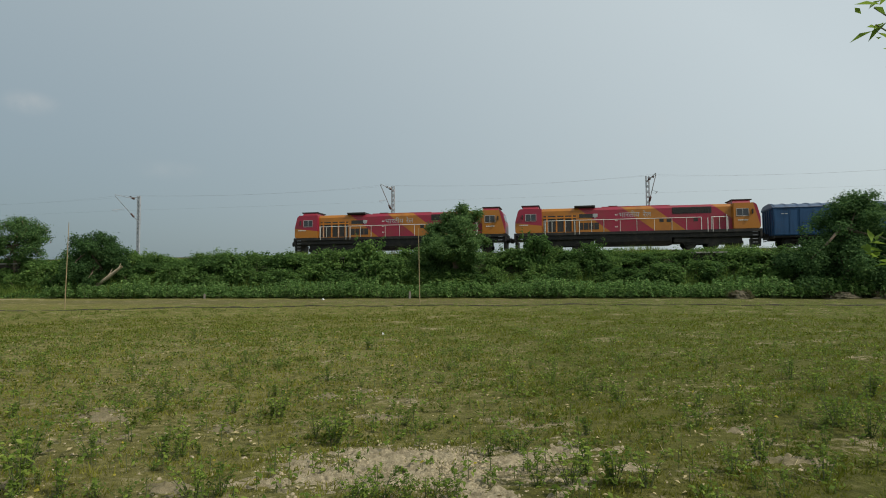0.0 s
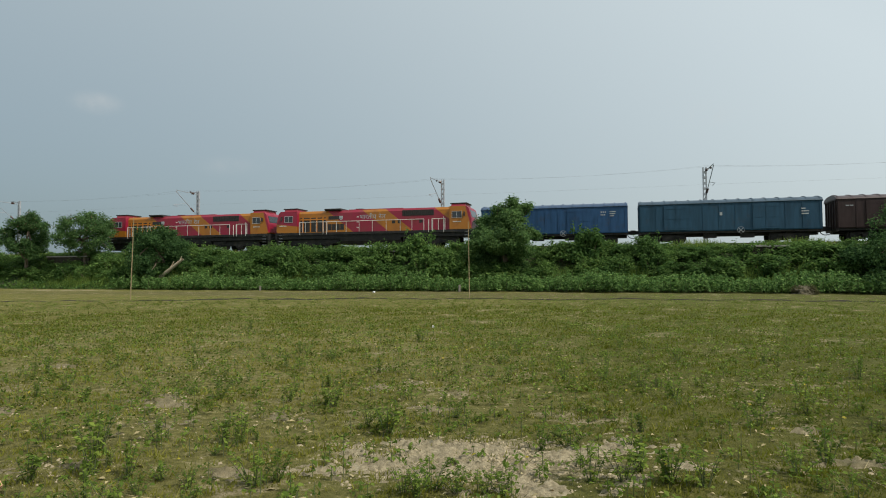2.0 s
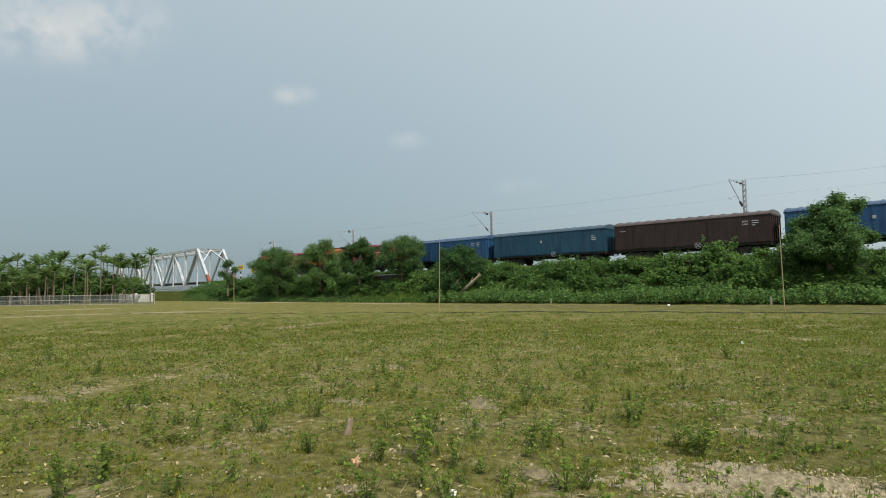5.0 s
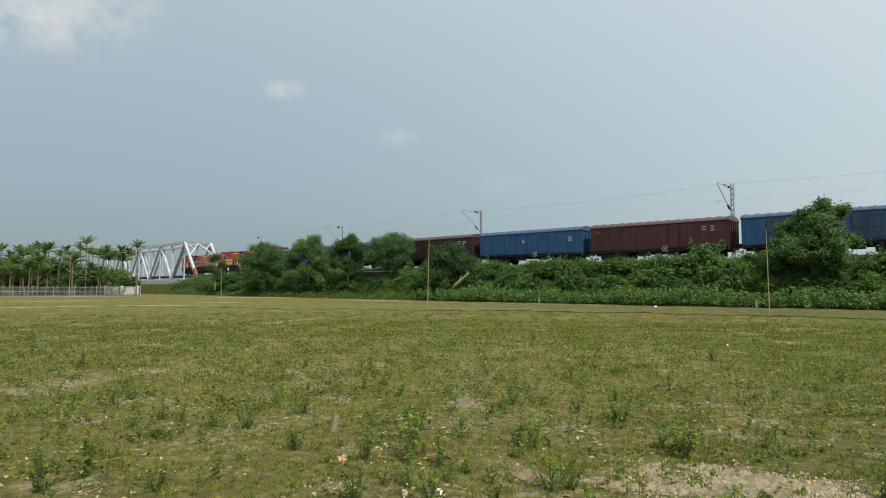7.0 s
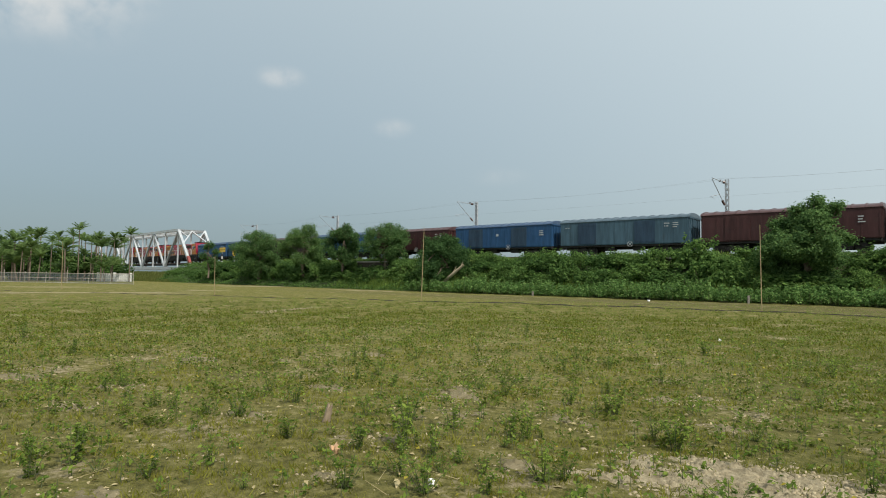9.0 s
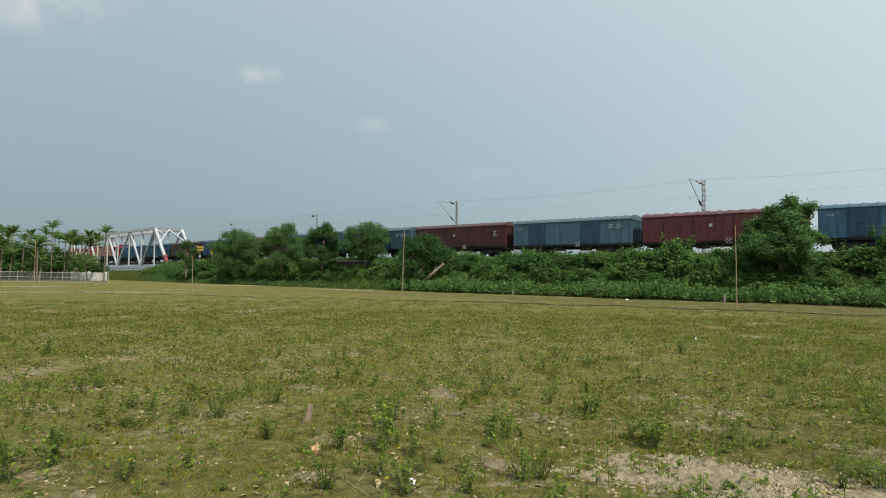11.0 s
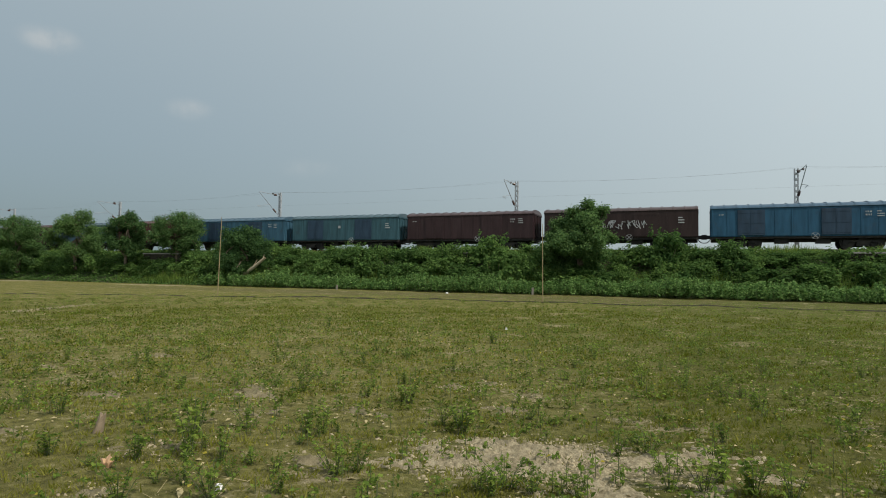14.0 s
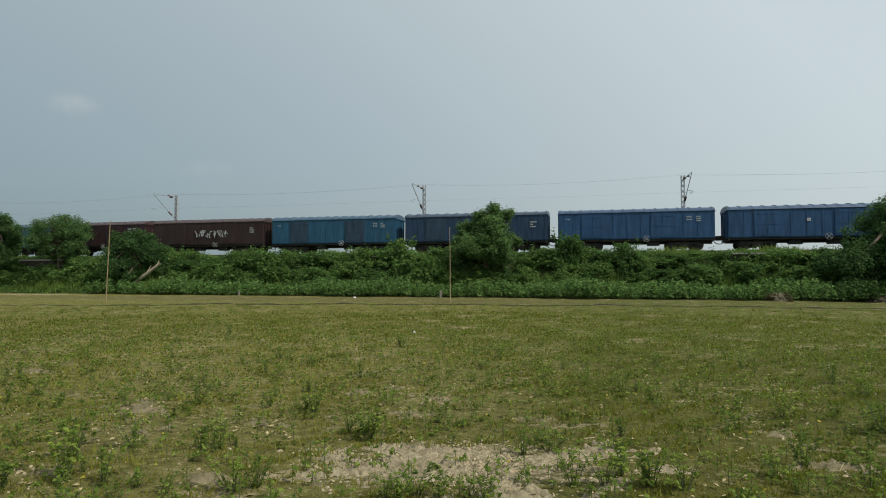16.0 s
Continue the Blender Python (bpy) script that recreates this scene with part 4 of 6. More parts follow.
def build_mast(s, flip, first=None):
    """A lattice overhead-line mast with its bracket arm over the track."""
    m = empty("overhead_line_mast", along(s, DIST + 2.8, -0.13), "grey lattice steel overhead line mast", "mast", "overhead line masts")
    put("footing", box_mesh("footing", -0.35, 0.35, -0.35, 0.35, 2.7, 3.75, 0.03), m, M_CONC)
    for x in (-0.125, 0.125):
        put("upright", box_mesh("upright", x - 0.05, x + 0.05, -0.1, 0.1, 3.7, 11.15), m, M_GALV)
    for k in range(14):
        z = 4.2 + k * 0.5
        put("batten", box_mesh("batten", -0.165, 0.165, -0.105, 0.105, z - 0.1, z + 0.1), m, M_GALV)
    e = -0.75 if flip < 0 else 0.85 if s < 30 else 1.3
    put("stay_tube", rods_mesh("stay_tube", [((0, 0.1, 10.75), (e * 0.5, 2.9, 10.95), 0.03)], 6), m, M_GALV)
    put("bracket_tube", rods_mesh("bracket_tube", [((0, 0.1, 8.3), (e * 0.5, 2.9, 10.85), 0.035)], 6), m, M_GALV)
    put("register_arm", rods_mesh("register_arm", [((e * 0.25, 1.4, 9.6), (e * 0.55, 3.2, 9.25), 0.025), ((e * 0.55, 3.2, 9.25), (e * 0.4, 2.6, 9.1), 0.02)], 6), m, M_GALV)
    put("head_arm", rods_mesh("head_arm", [((0, 0, 11.0), (e * 0.65, 0.35, 11.0), 0.035)], 6), m, M_GALV)
    for a, b in (((e * 0.09, 0.6, 10.785), (e * 0.16, 0.95, 10.81)), ((e * 0.09, 0.6, 8.75), (e * 0.17, 1.0, 9.12)), ((e * 0.6, 0.32, 10.95), (e * 0.66, 0.34, 11.12))):
        a, b = np.array(a), np.array(b)
        put("insulator", rods_mesh("insulator", [(a + (b - a) * k / 5, a + (b - a) * (k + 0.75) / 5, 0.12, 0.08) for k in range(5)], 8), m, M_INSUL, "brown ribbed insulator")


build_bridge()
MASTS = (-60.0, -34.0, -7.5, 17.3, 46.8, 75.6, 102.4)
for k, s in enumerate(MASTS):
    build_mast(s, -1 if s < 0 else 1)


def build_wires():
    for name, d, z, sag in (("catenary_wire", DIST, 10.72, 0.45), ("contact_wire", DIST, 9.07, 0.03), ("feeder_wire", DIST + 2.4, 11.0, 0.35)):
        segs = []
        for a, b in zip(MASTS, MASTS[1:]):
            for k in range(8):
                u, v = k / 8, (k + 1) / 8
                segs.append((tp(a + (b - a) * u, d, z - 4 * sag * u * (1 - u)), tp(a + (b - a) * v, d, z - 4 * sag * v * (1 - v)), 0.003))
        w = tagged(put(name, rods_mesh(name, segs, 4), None, M_WIRE), "thin dark overhead railway wire", "wire", "overhead wires")


build_wires()


# ---- trees and bushes ----
def crown_points(clumps, count, thick=0.35, loose=0.16):
    """Points over the outer shells of a set of ellipsoid clumps (centre, radii)."""
    w = np.array([c[1][0] * c[1][2] for c in clumps])
    k = rng.choice(len(clumps), count, p=w / w.sum())
    d = rng.normal(size=(count, 3))
    d /= np.linalg.norm(d, axis=1)[:, None]
    r = 1 - thick * rng.random(count) ** 1.3
    C, Rr = np.array([c[0] for c in clumps]), np.array([c[1] for c in clumps])
    return C[k] + d * Rr[k] * r[:, None] + rng.normal(size=(count, 3)) * np.array([loose, loose, loose * 0.8]), d


def crown_leaves(clumps, count, size, thick, loose=0.10, narrow=0.6):
    """Leaves that face outwards from their clumps."""
    p, d = crown_points(clumps, count, thick, loose)
    return leaf_arrays(p, size, 0.4, narrow, d * 1.0)


def make_clumps(w, h, base, n, size, r, cone=False, lean=(0, 0)):
    """Leaf clumps filling a rounded or a conical crown, with a spine up its middle."""
    cl = []
    for i in range(n):
        a, q, u = r.uniform(0, 6.283), math.sqrt(r.random()), r.random() ** (0.9 if cone else 1.0)
        if i < n // 6:
            u, q = 0.25 + 0.75 * i / (n // 6 - 1), q * 0.25
        rad = w / 2 * ((1 - 0.95 * u) ** (0.42 if w > 9 else 0.52) if cone else math.sqrt(max(0.06, 1 - abs((u - 0.40) / 0.62) ** 2.4)))
        k = size * r.uniform(0.65, 1.2) * (1 - 0.55 * u if cone else 1)
        e = max(0.1, rad - 0.6 * k)
        cl.append(((math.cos(a) * q * e + lean[0] * u, math.sin(a) * q * e + lean[1] * u, base + 0.4 * k + u * (h - base - 1.0 * k)), (k, k, k * 0.78)))
    return cl


# lobes of the tree with the pointed top: across, up, radius
POINTED = [(0.6, 6.3, 0.55), (1.2, 5.6, 0.75), (-0.5, 5.8, 0.65), (0.5, 5.6, 0.95), (-0.2, 5.2, 0.9), (1.1, 4.9, 0.9), (-1.1, 4.6, 1.0), (0.3, 4.3, 1.3), (1.3, 3.7, 0.9), (-2.0, 3.7, 1.0), (-0.8, 3.3, 1.4),
           (0.8, 2.8, 1.3), (-2.3, 2.5, 0.9), (1.4, 2.2, 0.8), (-0.6, 1.8, 1.4), (1.0, 1.2, 1.0), (-1.8, 1.2, 1.1)]


def lobed_clumps(lobes, r):
    """Small leaf clumps over the surfaces of larger lobes (centre, radius)."""
    cl = []
    for (x, y, z), q in lobes:
        for _ in range(int(7 + 6 * q)):
            v = Vector((r.gauss(0, 1), r.gauss(0, 1), r.gauss(0, 1) + 0.35)).normalized() * q * r.uniform(0.55, 1.0)
            k = q * r.uniform(0.24, 0.42) + 0.08
            cl.append(((x + v.x, y + v.y, max(0.2, z + v.z * 0.85)), (k, k, k * 0.75)))
    return cl


def round_lobes(w, h, base, n, r):
    """Lobes spread through a rounded crown, with gaps between them."""
    out = []
    for i in range(n):
        u, a = (i + 0.5) / n, i * 2.4 + r.uniform(-0.5, 0.5)
        q = w / 2 * r.uniform(0.26, 0.38)
        rad = max(0.1, (w / 2) * math.sqrt(max(0.08, 1 - abs((u - 0.45) / 0.6) ** 2.2)) - 0.95 * q) * r.uniform(0.5, 0.95)
        out.append(((math.cos(a) * rad, math.sin(a) * rad, base + 0.6 * q + u * (h - base - 1.5 * q)), q))
    return out


def tree(s, d, z, w, h, base, label, leaves=7000, size=0.2, seed=1, mat=None, n=40, bloom=0, lean=0.0):
    r = random.Random(seed)
    t = empty("tree", pose(*flat(s, d, z)), label, "tree", "trees on the embankment")
    if seed == 11:
        lobes = [((-AL[0] * x + r.uniform(-0.5, 0.5), -AL[1] * x + r.uniform(-1, 1) * q, u), q) for x, u, q in POINTED]
    else:
        lobes = round_lobes(w, h, base, n, r)
    segs, cl = [], lobed_clumps(lobes, r) if seed not in (14, 15) else make_clumps(w, h, base, int(n * 1.5), 0.078 * w + 0.28, r, True, (AL[0] * lean, AL[1] * lean))
    pts = [np.array((0, 0, -0.3))]
    for k in range(1, 5):
        pts.append(np.array((r.uniform(-0.12, 0.12) * k, r.uniform(-0.12, 0.12) * k, h * 0.16 * k)))
    th = 0.028 * w + 0.03
    for k in range(4):
        segs.append((pts[k], pts[k + 1], th * (1 - 0.2 * k), th * (1 - 0.2 * (k + 1))))
    for c, _ in cl[::3][:18]:
        a = pts[r.randint(1, 4)]
        c = np.array(c)
        mid = (a + c) / 2 + np.array((r.uniform(-0.2, 0.2), r.uniform(-0.2, 0.2), 0.15))
        segs += [(a, mid, th * 0.4, th * 0.25), (mid, c, th * 0.25, 0.015)]
    put("trunk", rods_mesh("trunk", segs, 6), t, M_BARK, "brown forked trunk and limbs")
    v, q = crown_leaves(cl, leaves, size, 0.6, 0.17)
    put("crown", raw_mesh("crown", v, q), t, mat or M_LEAF)
    if bloom:
        p = crown_points([(c[0], c[1]) for c in cl if c[0][2] > base + 0.5 * (h - base)], bloom, 0.1)[0]
        put("blossom", raw_mesh("blossom", *leaf_arrays(p, 0.15, 0.7, 0.8)), t, M_FLOWER, "dull pink seed heads")
    return t


BUSHES = []


def bush_kind(seed, w, h, leaves, size):
    r = random.Random(seed)
    cl = make_clumps(w, h, 0.15, 26, 0.13 * w, r)
    cl += [((math.cos(q) * 0.3 * w, math.sin(q) * 0.3 * w, h * r.uniform(0.85, 1.15)), (0.12, 0.12, 0.34)) for q in (0.5, 2.1, 3.3, 4.6, 5.8)]
    stems = [((r.uniform(-0.1, 0.1), r.uniform(-0.1, 0.1), -0.4), np.array(c[0]), 0.03, 0.012) for c in cl[:10]]
    return rods_mesh("bush_stems", stems, 4), raw_mesh("bush_leaves", *crown_leaves(cl, leaves, size, 0.4))


BUSH_KINDS = [bush_kind(20 + k, 2.6 + 0.2 * k, 1.5 + 0.12 * k, 1500, 0.15 + 0.024 * k) for k in range(6)]


def bush(s, d, z, k, scale, turn, label="dense green scrub bush on the slope"):
    b = empty("bush", pose(*tp(s, d, z), 0, 0, turn) @ Matrix.Diagonal((*scale, 1)), label, "bush", "bushes on the embankment")
    st, lv = BUSH_KINDS[k]
    tagged(put("stem", st, b, M_BARK), kind="stuff")
    tagged(put("foliage", lv, b, M_BUSH), kind="stuff")


def slope_z(d):
    return float(np.interp(d, [47.4, 48.6, 50.4, 52.2, 53.6, 55.0], [-0.1, 0.4, 1.6, 2.8, 3.3, 3.42]))


# tree: along, across, foot height, width, height, lowest leaves
TREES = [(9.2, 50.6, 0.9, 7.3, 6.9, 0.1, "broad leafy green tree with a pointed top", 11), (43.6, 49.8, 0.9, 7.6, 5.5, 0.0, "dense round dark green tree", 12),
         (54.1, 51.5, 2.2, 8.0, 6.0, 1.2, "airy green tree with gaps in its crown", 13), (-19.6, 48.6, 0.5, 11.0, 7.0, 0.1, "large dark spreading tree", 14),
         (-25.0, 48.4, 0.5, 10.5, 7.0, 0.1, "large dark spreading tree", 15), (60.9, 50.4, 1.8, 6.0, 6.6, 1.3, "leafy green tree with reddish tips", 16),
         (69.2, 50.4, 1.6, 7.4, 7.2, 0.6, "rounded dense green tree", 17), (79.8, 50.4, 1.2, 9.4, 7.3, 0.0, "dense green tree with faded blossom", 18), (94.0, 50.0, 1.2, 4.2, 5.9, 1.5, "small thin-stemmed green tree", 19)]
for s, d, z, w, h, b, label, seed in TREES:
    tree(s, d, z, w, h, b, label, leaves=int({11: 5400, 13: 2200, 14: 4600, 15: 3900, 19: 1100}.get(seed, 3400) * w), size=0.18, seed=seed,
         n={14: 130, 15: 90, 13: 9, 19: 6, 16: 9}.get(seed, 14), bloom={13: 200, 16: 330, 18: 420, 17: 160}.get(seed, 0), lean={14: -1.0}.get(seed, 0.0))

rb = random.Random(3)
k = 0
for s in np.arange(-44, 104, 1.55):
    for d0 in (53.0, 51.4, 49.8):
        d = d0 + rb.uniform(-0.5, 0.5)
        top = (rb.uniform(0.35, 0.75) if d0 > 52 else rb.uniform(0.5, 1.05)) * (0.6 if 55 < s < 68 else 0.75 if s > 56 else 0.85 if s < 5 else 1.0)
        bush(s + rb.uniform(-0.8, 0.8), d, slope_z(d) - 0.15, k % 6, (rb.uniform(0.7, 1.25), rb.uniform(0.7, 1.2), top), rb.uniform(0, 360))
        k += 1
for s, d, sc in ((86.5, 51.0, 1.9), (89.5, 51.3, 1.5), (74.3, 49.8, 1.2), (64.8, 49.6, 1.2), (2.7, 51.2, 1.5), (16.9, 51.2, 1.35), (31.0, 51.5, 1.3), (21.0, 51.2, 1.3), (-2.0, 51.5, 1.2)):
    bush(s, d, slope_z(d) - 0.1, k % 6, (1.15, 1.0, sc), 30 * k, "tall bright green shrub on the slope")
    k += 1


def build_creepers():
    n = 75000
    s, d = rng.uniform(-48, 119, n), rng.uniform(47.2, 54.6, n)
    z = np.interp(d, [47.4, 48.6, 50.4, 52.2, 53.6, 55.0], [-0.1, 0.4, 1.6, 2.8, 3.3, 3.42])
    z = z + 0.1 + rng.random(n) * (0.35 + 0.3 * np.sin(s * 1.3 + d) * np.sin(s * 0.47))
    p = np.array([tp(u, v, w) for u, v, w in zip(s, d, z)])
    tagged(new("creepers", raw_mesh("creepers", *leaf_arrays(p, 0.22, 0.8, 0.65), M_BUSH)), "leafy green creepers covering the slope", "creepers", kind="stuff")


def blades(name, label, mat, s, d, z, h, w):
    """Upright grass blades at places along and across the line."""
    n = len(s)
    base = np.array([tp(a, b, c) for a, b, c in zip(s, d, z)])
    th, l2, lean = rng.uniform(0, 6.283, n), rng.uniform(0, 6.283, n), rng.uniform(0.1, 0.6, n)
    side = np.stack([np.cos(th) * w, np.sin(th) * w, 0 * w], 1)
    tip = base + np.stack([np.cos(l2) * h * lean, np.sin(l2) * h * lean, h], 1)
    v = np.stack([base - side, base + side, tip], 1).reshape(-1, 3)
    tagged(new(name, raw_mesh(name, v, np.arange(3 * n).reshape(n, 3), mat)), label, "grass", kind="stuff")


def build_verge():
    n = 26000
    s, d = rng.uniform(-48, 112, n), rng.uniform(53.3, 55.3, n)
    z = np.interp(d, [52.2, 53.6, 55.0], [2.8, 3.3, 3.42])
    blades("verge_grass", "green grass along the shoulder of the line", M_VERGE, s, d, z, rng.uniform(0.3, 0.8, n) * (1 + 0.35 * np.sin(s * 0.8)), rng.uniform(0.02, 0.05, n))
    n = 15000
    s, d = rng.uniform(-48, 60, n), rng.uniform(47.6, 50.4, n)
    z = np.interp(d, [47.4, 48.6, 50.4], [-0.1, 0.4, 1.6])
    blades("slope_grass", "tall grass between the crop and the scrub", M_VERGE, s, d, z, rng.uniform(0.4, 1.1, n) * (0.9 + 0.3 * np.sin(s * 0.5 + 1)), rng.uniform(0.02, 0.045, n))


def build_bank_grass():
    n = 12000
    s, d = rng.uniform(110, 176, n), rng.uniform(46.6, 54.2, n)
    z = np.interp(d, [47.2, 48.8, 50.6, 52.4, 54.0], [-0.1, 0.2, 0.8, 1.4, 1.65])
    blades("bank_grass", "tall yellow-green grass on the river bank", M_BANK, s, d, z, rng.uniform(0.3, 0.75, n), rng.uniform(0.04, 0.09, n))


def build_crop():
    parts, stems = [], []
    r = rng
    n = 4200
    s, d = r.uniform(-46, 46, n), 3.3 * r.random(n)
    d = d + np.interp(s, [-46, -20, 14, 46], [45.2, 45.0, 45.7, 46.2])
    h = (0.75 + 0.85 * r.random(n) ** 1.4) * (0.9 + 0.12 * np.sin(s * 0.9) + 0.1 * np.sin(s * 0.37 + 1))
    base = s[:, None] * AL + d[:, None] * AC
    m = 20
    u = 0.2 + 0.8 * r.random((n, m)) ** 0.8
    ang = r.uniform(0, 6.283, (n, m))
    rad = 0.2 * (1.2 - u)
    p = np.repeat(base[:, None, :], m, 1)
    p[..., 0] += np.cos(ang) * rad
    p[..., 1] += np.sin(ang) * rad
    p[..., 2] = u * h[:, None]
    parts = leaf_arrays(p.reshape(-1, 3), 0.175, 0.6, 0.7, -0.4 * AC)
    tagged(new("leafy_crop", raw_mesh("leafy_crop", *parts, M_CROP)), "strip of knee-high leafy green crop", "crop", kind="stuff")
    st = [rod_arrays(base[i], base[i] + np.array([0, 0, h[i]]), 0.012, 0.006, 3) for i in range(0, n, 2)]
    tagged(new("crop_stalks", raw_mesh("crop_stalks", *join(st), M_STEM)), "thin green crop stalks", "crop", kind="stuff")


def build_bank():
    """The low green bank in front of the bridge."""
    me = sweep_mesh("bank", [(9.8, -0.1), (8.2, 0.2), (6.4, 0.8), (4.6, 1.4), (3.0, 1.65), (-3.0, 1.6), (-7.0, -0.1)], 112, 176, 2.0)
    tagged(put("bank", me, None, M_SLOPE), "low grassy river bank below the bridge", "bank", kind="structure")


build_bank()
for s in np.arange(104, 121, 2.3):
    for d0 in (52.8, 50.6):
        bush(s + rb.uniform(-0.8, 0.8), d0 + rb.uniform(-0.6, 0.6), 0.9 if d0 < 52 else 1.4, k % 6, (rb.uniform(0.8, 1.2), 0.9, rb.uniform(0.45, 0.8)), rb.uniform(0, 360))
        k += 1
build_creepers()
build_verge()
build_bank_grass()
build_crop()


# places of the clumps, palms and thickets
# standing weeds: x, y, height
WEED_SPOTS = [
    (-0.97, 5.48, 0.26), (-1.19, 5.77, 0.22), (-2.16, 5.15, 0.26), (-2.29, 5.06, 0.21), (-2.87, 4.20, 0.38), (-2.57, 4.15, 0.27), (-0.60, 3.97, 0.17), (-0.42, 4.02, 0.18),
    (-0.24, 3.98, 0.15), (0.04, 3.98, 0.16), (-0.07, 4.01, 0.15), (0.38, 5.17, 0.22), (0.64, 5.27, 0.20), (0.66, 4.35, 0.28), (0.88, 4.36, 0.25), (1.05, 4.61, 0.26),
    (1.39, 4.26, 0.29), (1.19, 4.37, 0.25), (2.08, 4.47, 0.20), (2.41, 4.73, 0.29), (2.64, 4.32, 0.28), (2.05, 7.22, 0.21), (-2.86, 5.04, 0.21), (-3.07, 6.70, 0.20),
    (-3.26, 10.56, 0.18), (-1.83, 6.75, 0.19), (1.52, 8.55, 0.14), (-2.08, 4.06, 0.13), (-1.54, 4.25, 0.25), (-0.51, 3.88, 0.16)]
WEED_SPOTS += [
    (-1.66, 4.16, 0.25), (-1.03, 5.73, 0.21), (-0.39, 6.24, 0.17), (-3.18, 4.74, 0.32), (-3.83, 5.01, 0.23), (-3.23, 4.04, 0.19), (-2.71, 3.24, 0.23), (-2.52, 3.63, 0.24),
    (-4.72, 2.59, 0.25), (-4.08, 2.74, 0.18), (-4.72, 2.28, 0.29), (-5.30, 2.96, 0.17), (-4.83, 5.03, 0.19), (-6.11, 4.22, 0.17), (-3.48, 10.88, 0.23), (-3.95, 4.02, 0.18),
    (-2.20, 3.42, 0.23), (-1.86, 3.63, 0.15), (-1.75, 6.64, 0.22), (-14.4, 6.99, 0.36), (-6.21, 15.38, 0.3), (-1.52, 12.79, 0.3), (0.44, 10.74, 0.3), (1.42, 10.0, 0.22),
    (4.9, 8.71, 0.3), (5.12, 7.43, 0.28), (3.67, 5.8, 0.3), (3.7, 5.4, 0.32), (2.84, 6.85, 0.16)]
PALM_SPOTS = [
    (-117.3, 51.1, 0, 0.89), (-124.2, 55.5, 1, 0.92), (-113.5, 52.3, 2, 0.71), (-117.1, 56.4, 3, 0.74), (-125.3, 62.4, 0, 1.07),
    (-118.4, 60.6, 1, 0.95), (-111.5, 58.8, 2, 0.75), (-111.2, 63.4, 3, 0.96), (-117.6, 68.4, 0, 0.94), (-111.3, 67.1, 1, 0.9),
    (-110.1, 69.1, 2, 0.87), (-101.9, 67.1, 3, 0.88), (-122.4, 68.0, 0, 0.86), (-120.5, 48.7, 1, 0.91), (-117.9, 44.4, 2, 0.86),
    (-120.8, 42.5, 3, 0.77), (-130.6, 50.5, 0, 0.9), (-132.1, 62.1, 1, 0.81), (-120.9, 74.5, 2, 0.81), (-113.2, 55.4, 3, 0.76),
    (-116.0, 63.0, 0, 0.89), (-108.5, 64.1, 1, 0.81), (-112.9, 72.2, 2, 0.86), (-117.5, 76.1, 3, 0.8), (-128.7, 55.1, 0, 0.91),
    (-130.3, 65.9, 1, 0.93), (-123.4, 66.1, 2, 0.9), (-120.4, 67.5, 3, 0.9), (-126.6, 72.7, 0, 1.05),
]

GROVE_SPOTS = [
    (-120.8, 53.2, 12, 4.2, 70), (-120.0, 57.4, 12, 4.6, 71), (-116.2, 60.4, 12, 4.8, 72), (-117.0, 65.4, 10, 4, 73), (-114.2, 68.2, 10, 3.6, 74),
    (-109.9, 69.5, 8, 3.2, 75), (-122.6, 48.8, 14, 4.8, 76), (-124.5, 43.9, 14, 4.8, 77), (-126.0, 39.2, 14, 4.8, 78), (-120.8, 60.2, 10, 4.2, 79),
]

SAPLING_TIPS = [
    (-0.42, -0.1, 2.65), (-0.4, -0.08, 2.58), (-0.25, 0.17, 1.62), (-0.24, 0.16, 1.53),
]


# ---- field plants ----
def weed_mesh(seed, h, spread, stems, leaves, size):
    r = random.Random(seed)
    segs, tips = [], []
    for k in range(stems):
        a, q = r.uniform(0, 6.283), r.uniform(0.1, 1.0) * spread
        p0 = np.array((math.cos(a) * 0.02, math.sin(a) * 0.02, -0.03))
        p1 = np.array((math.cos(a) * q * 0.5, math.sin(a) * q * 0.5, h * r.uniform(0.4, 0.6)))
        p2 = np.array((math.cos(a) * q, math.sin(a) * q, h * r.uniform(0.75, 1.0)))
        segs += [(p0, p1, 0.006, 0.004), (p1, p2, 0.004, 0.002)]
        for _ in range(leaves):
            u = r.random() ** 0.7
            base = p0 + (p1 - p0) * u * 2 if u < 0.5 else p1 + (p2 - p1) * (u - 0.5) * 2
            b = r.uniform(0, 6.283)
            tips.append(base + np.array((math.cos(b), math.sin(b), 0.2)) * size * 0.5)
    return rods_mesh("weed_stems", segs, 3), raw_mesh("weed_leaves", *leaf_arrays(np.array(tips), size, 1.2, 0.55))


WEEDS = [weed_mesh(40, 0.42, 0.26, 7, 17, 0.058), weed_mesh(41, 0.34, 0.30, 10, 14, 0.054), weed_mesh(42, 0.42, 0.30, 8, 15, 0.056), weed_mesh(43, 0.24, 0.28, 10, 12, 0.048),
         weed_mesh(44, 0.26, 0.17, 8, 14, 0.052), weed_mesh(45, 0.2, 0.2, 7, 10, 0.042)]


def weed(x, y, kind, size, turn):
    w = empty("weed", pose(x, y, float(hump(x, y)), 0, 0, turn) @ Matrix.Diagonal((size, size, size, 1)), "leafy green weed growing in the dry turf", "weed", "weeds in the field")
    st, lv = WEEDS[kind]
    tagged(put("stem", st, w, M_STEM), kind="stuff")
    tagged(put("foliage", lv, w, M_WEED), kind="stuff")


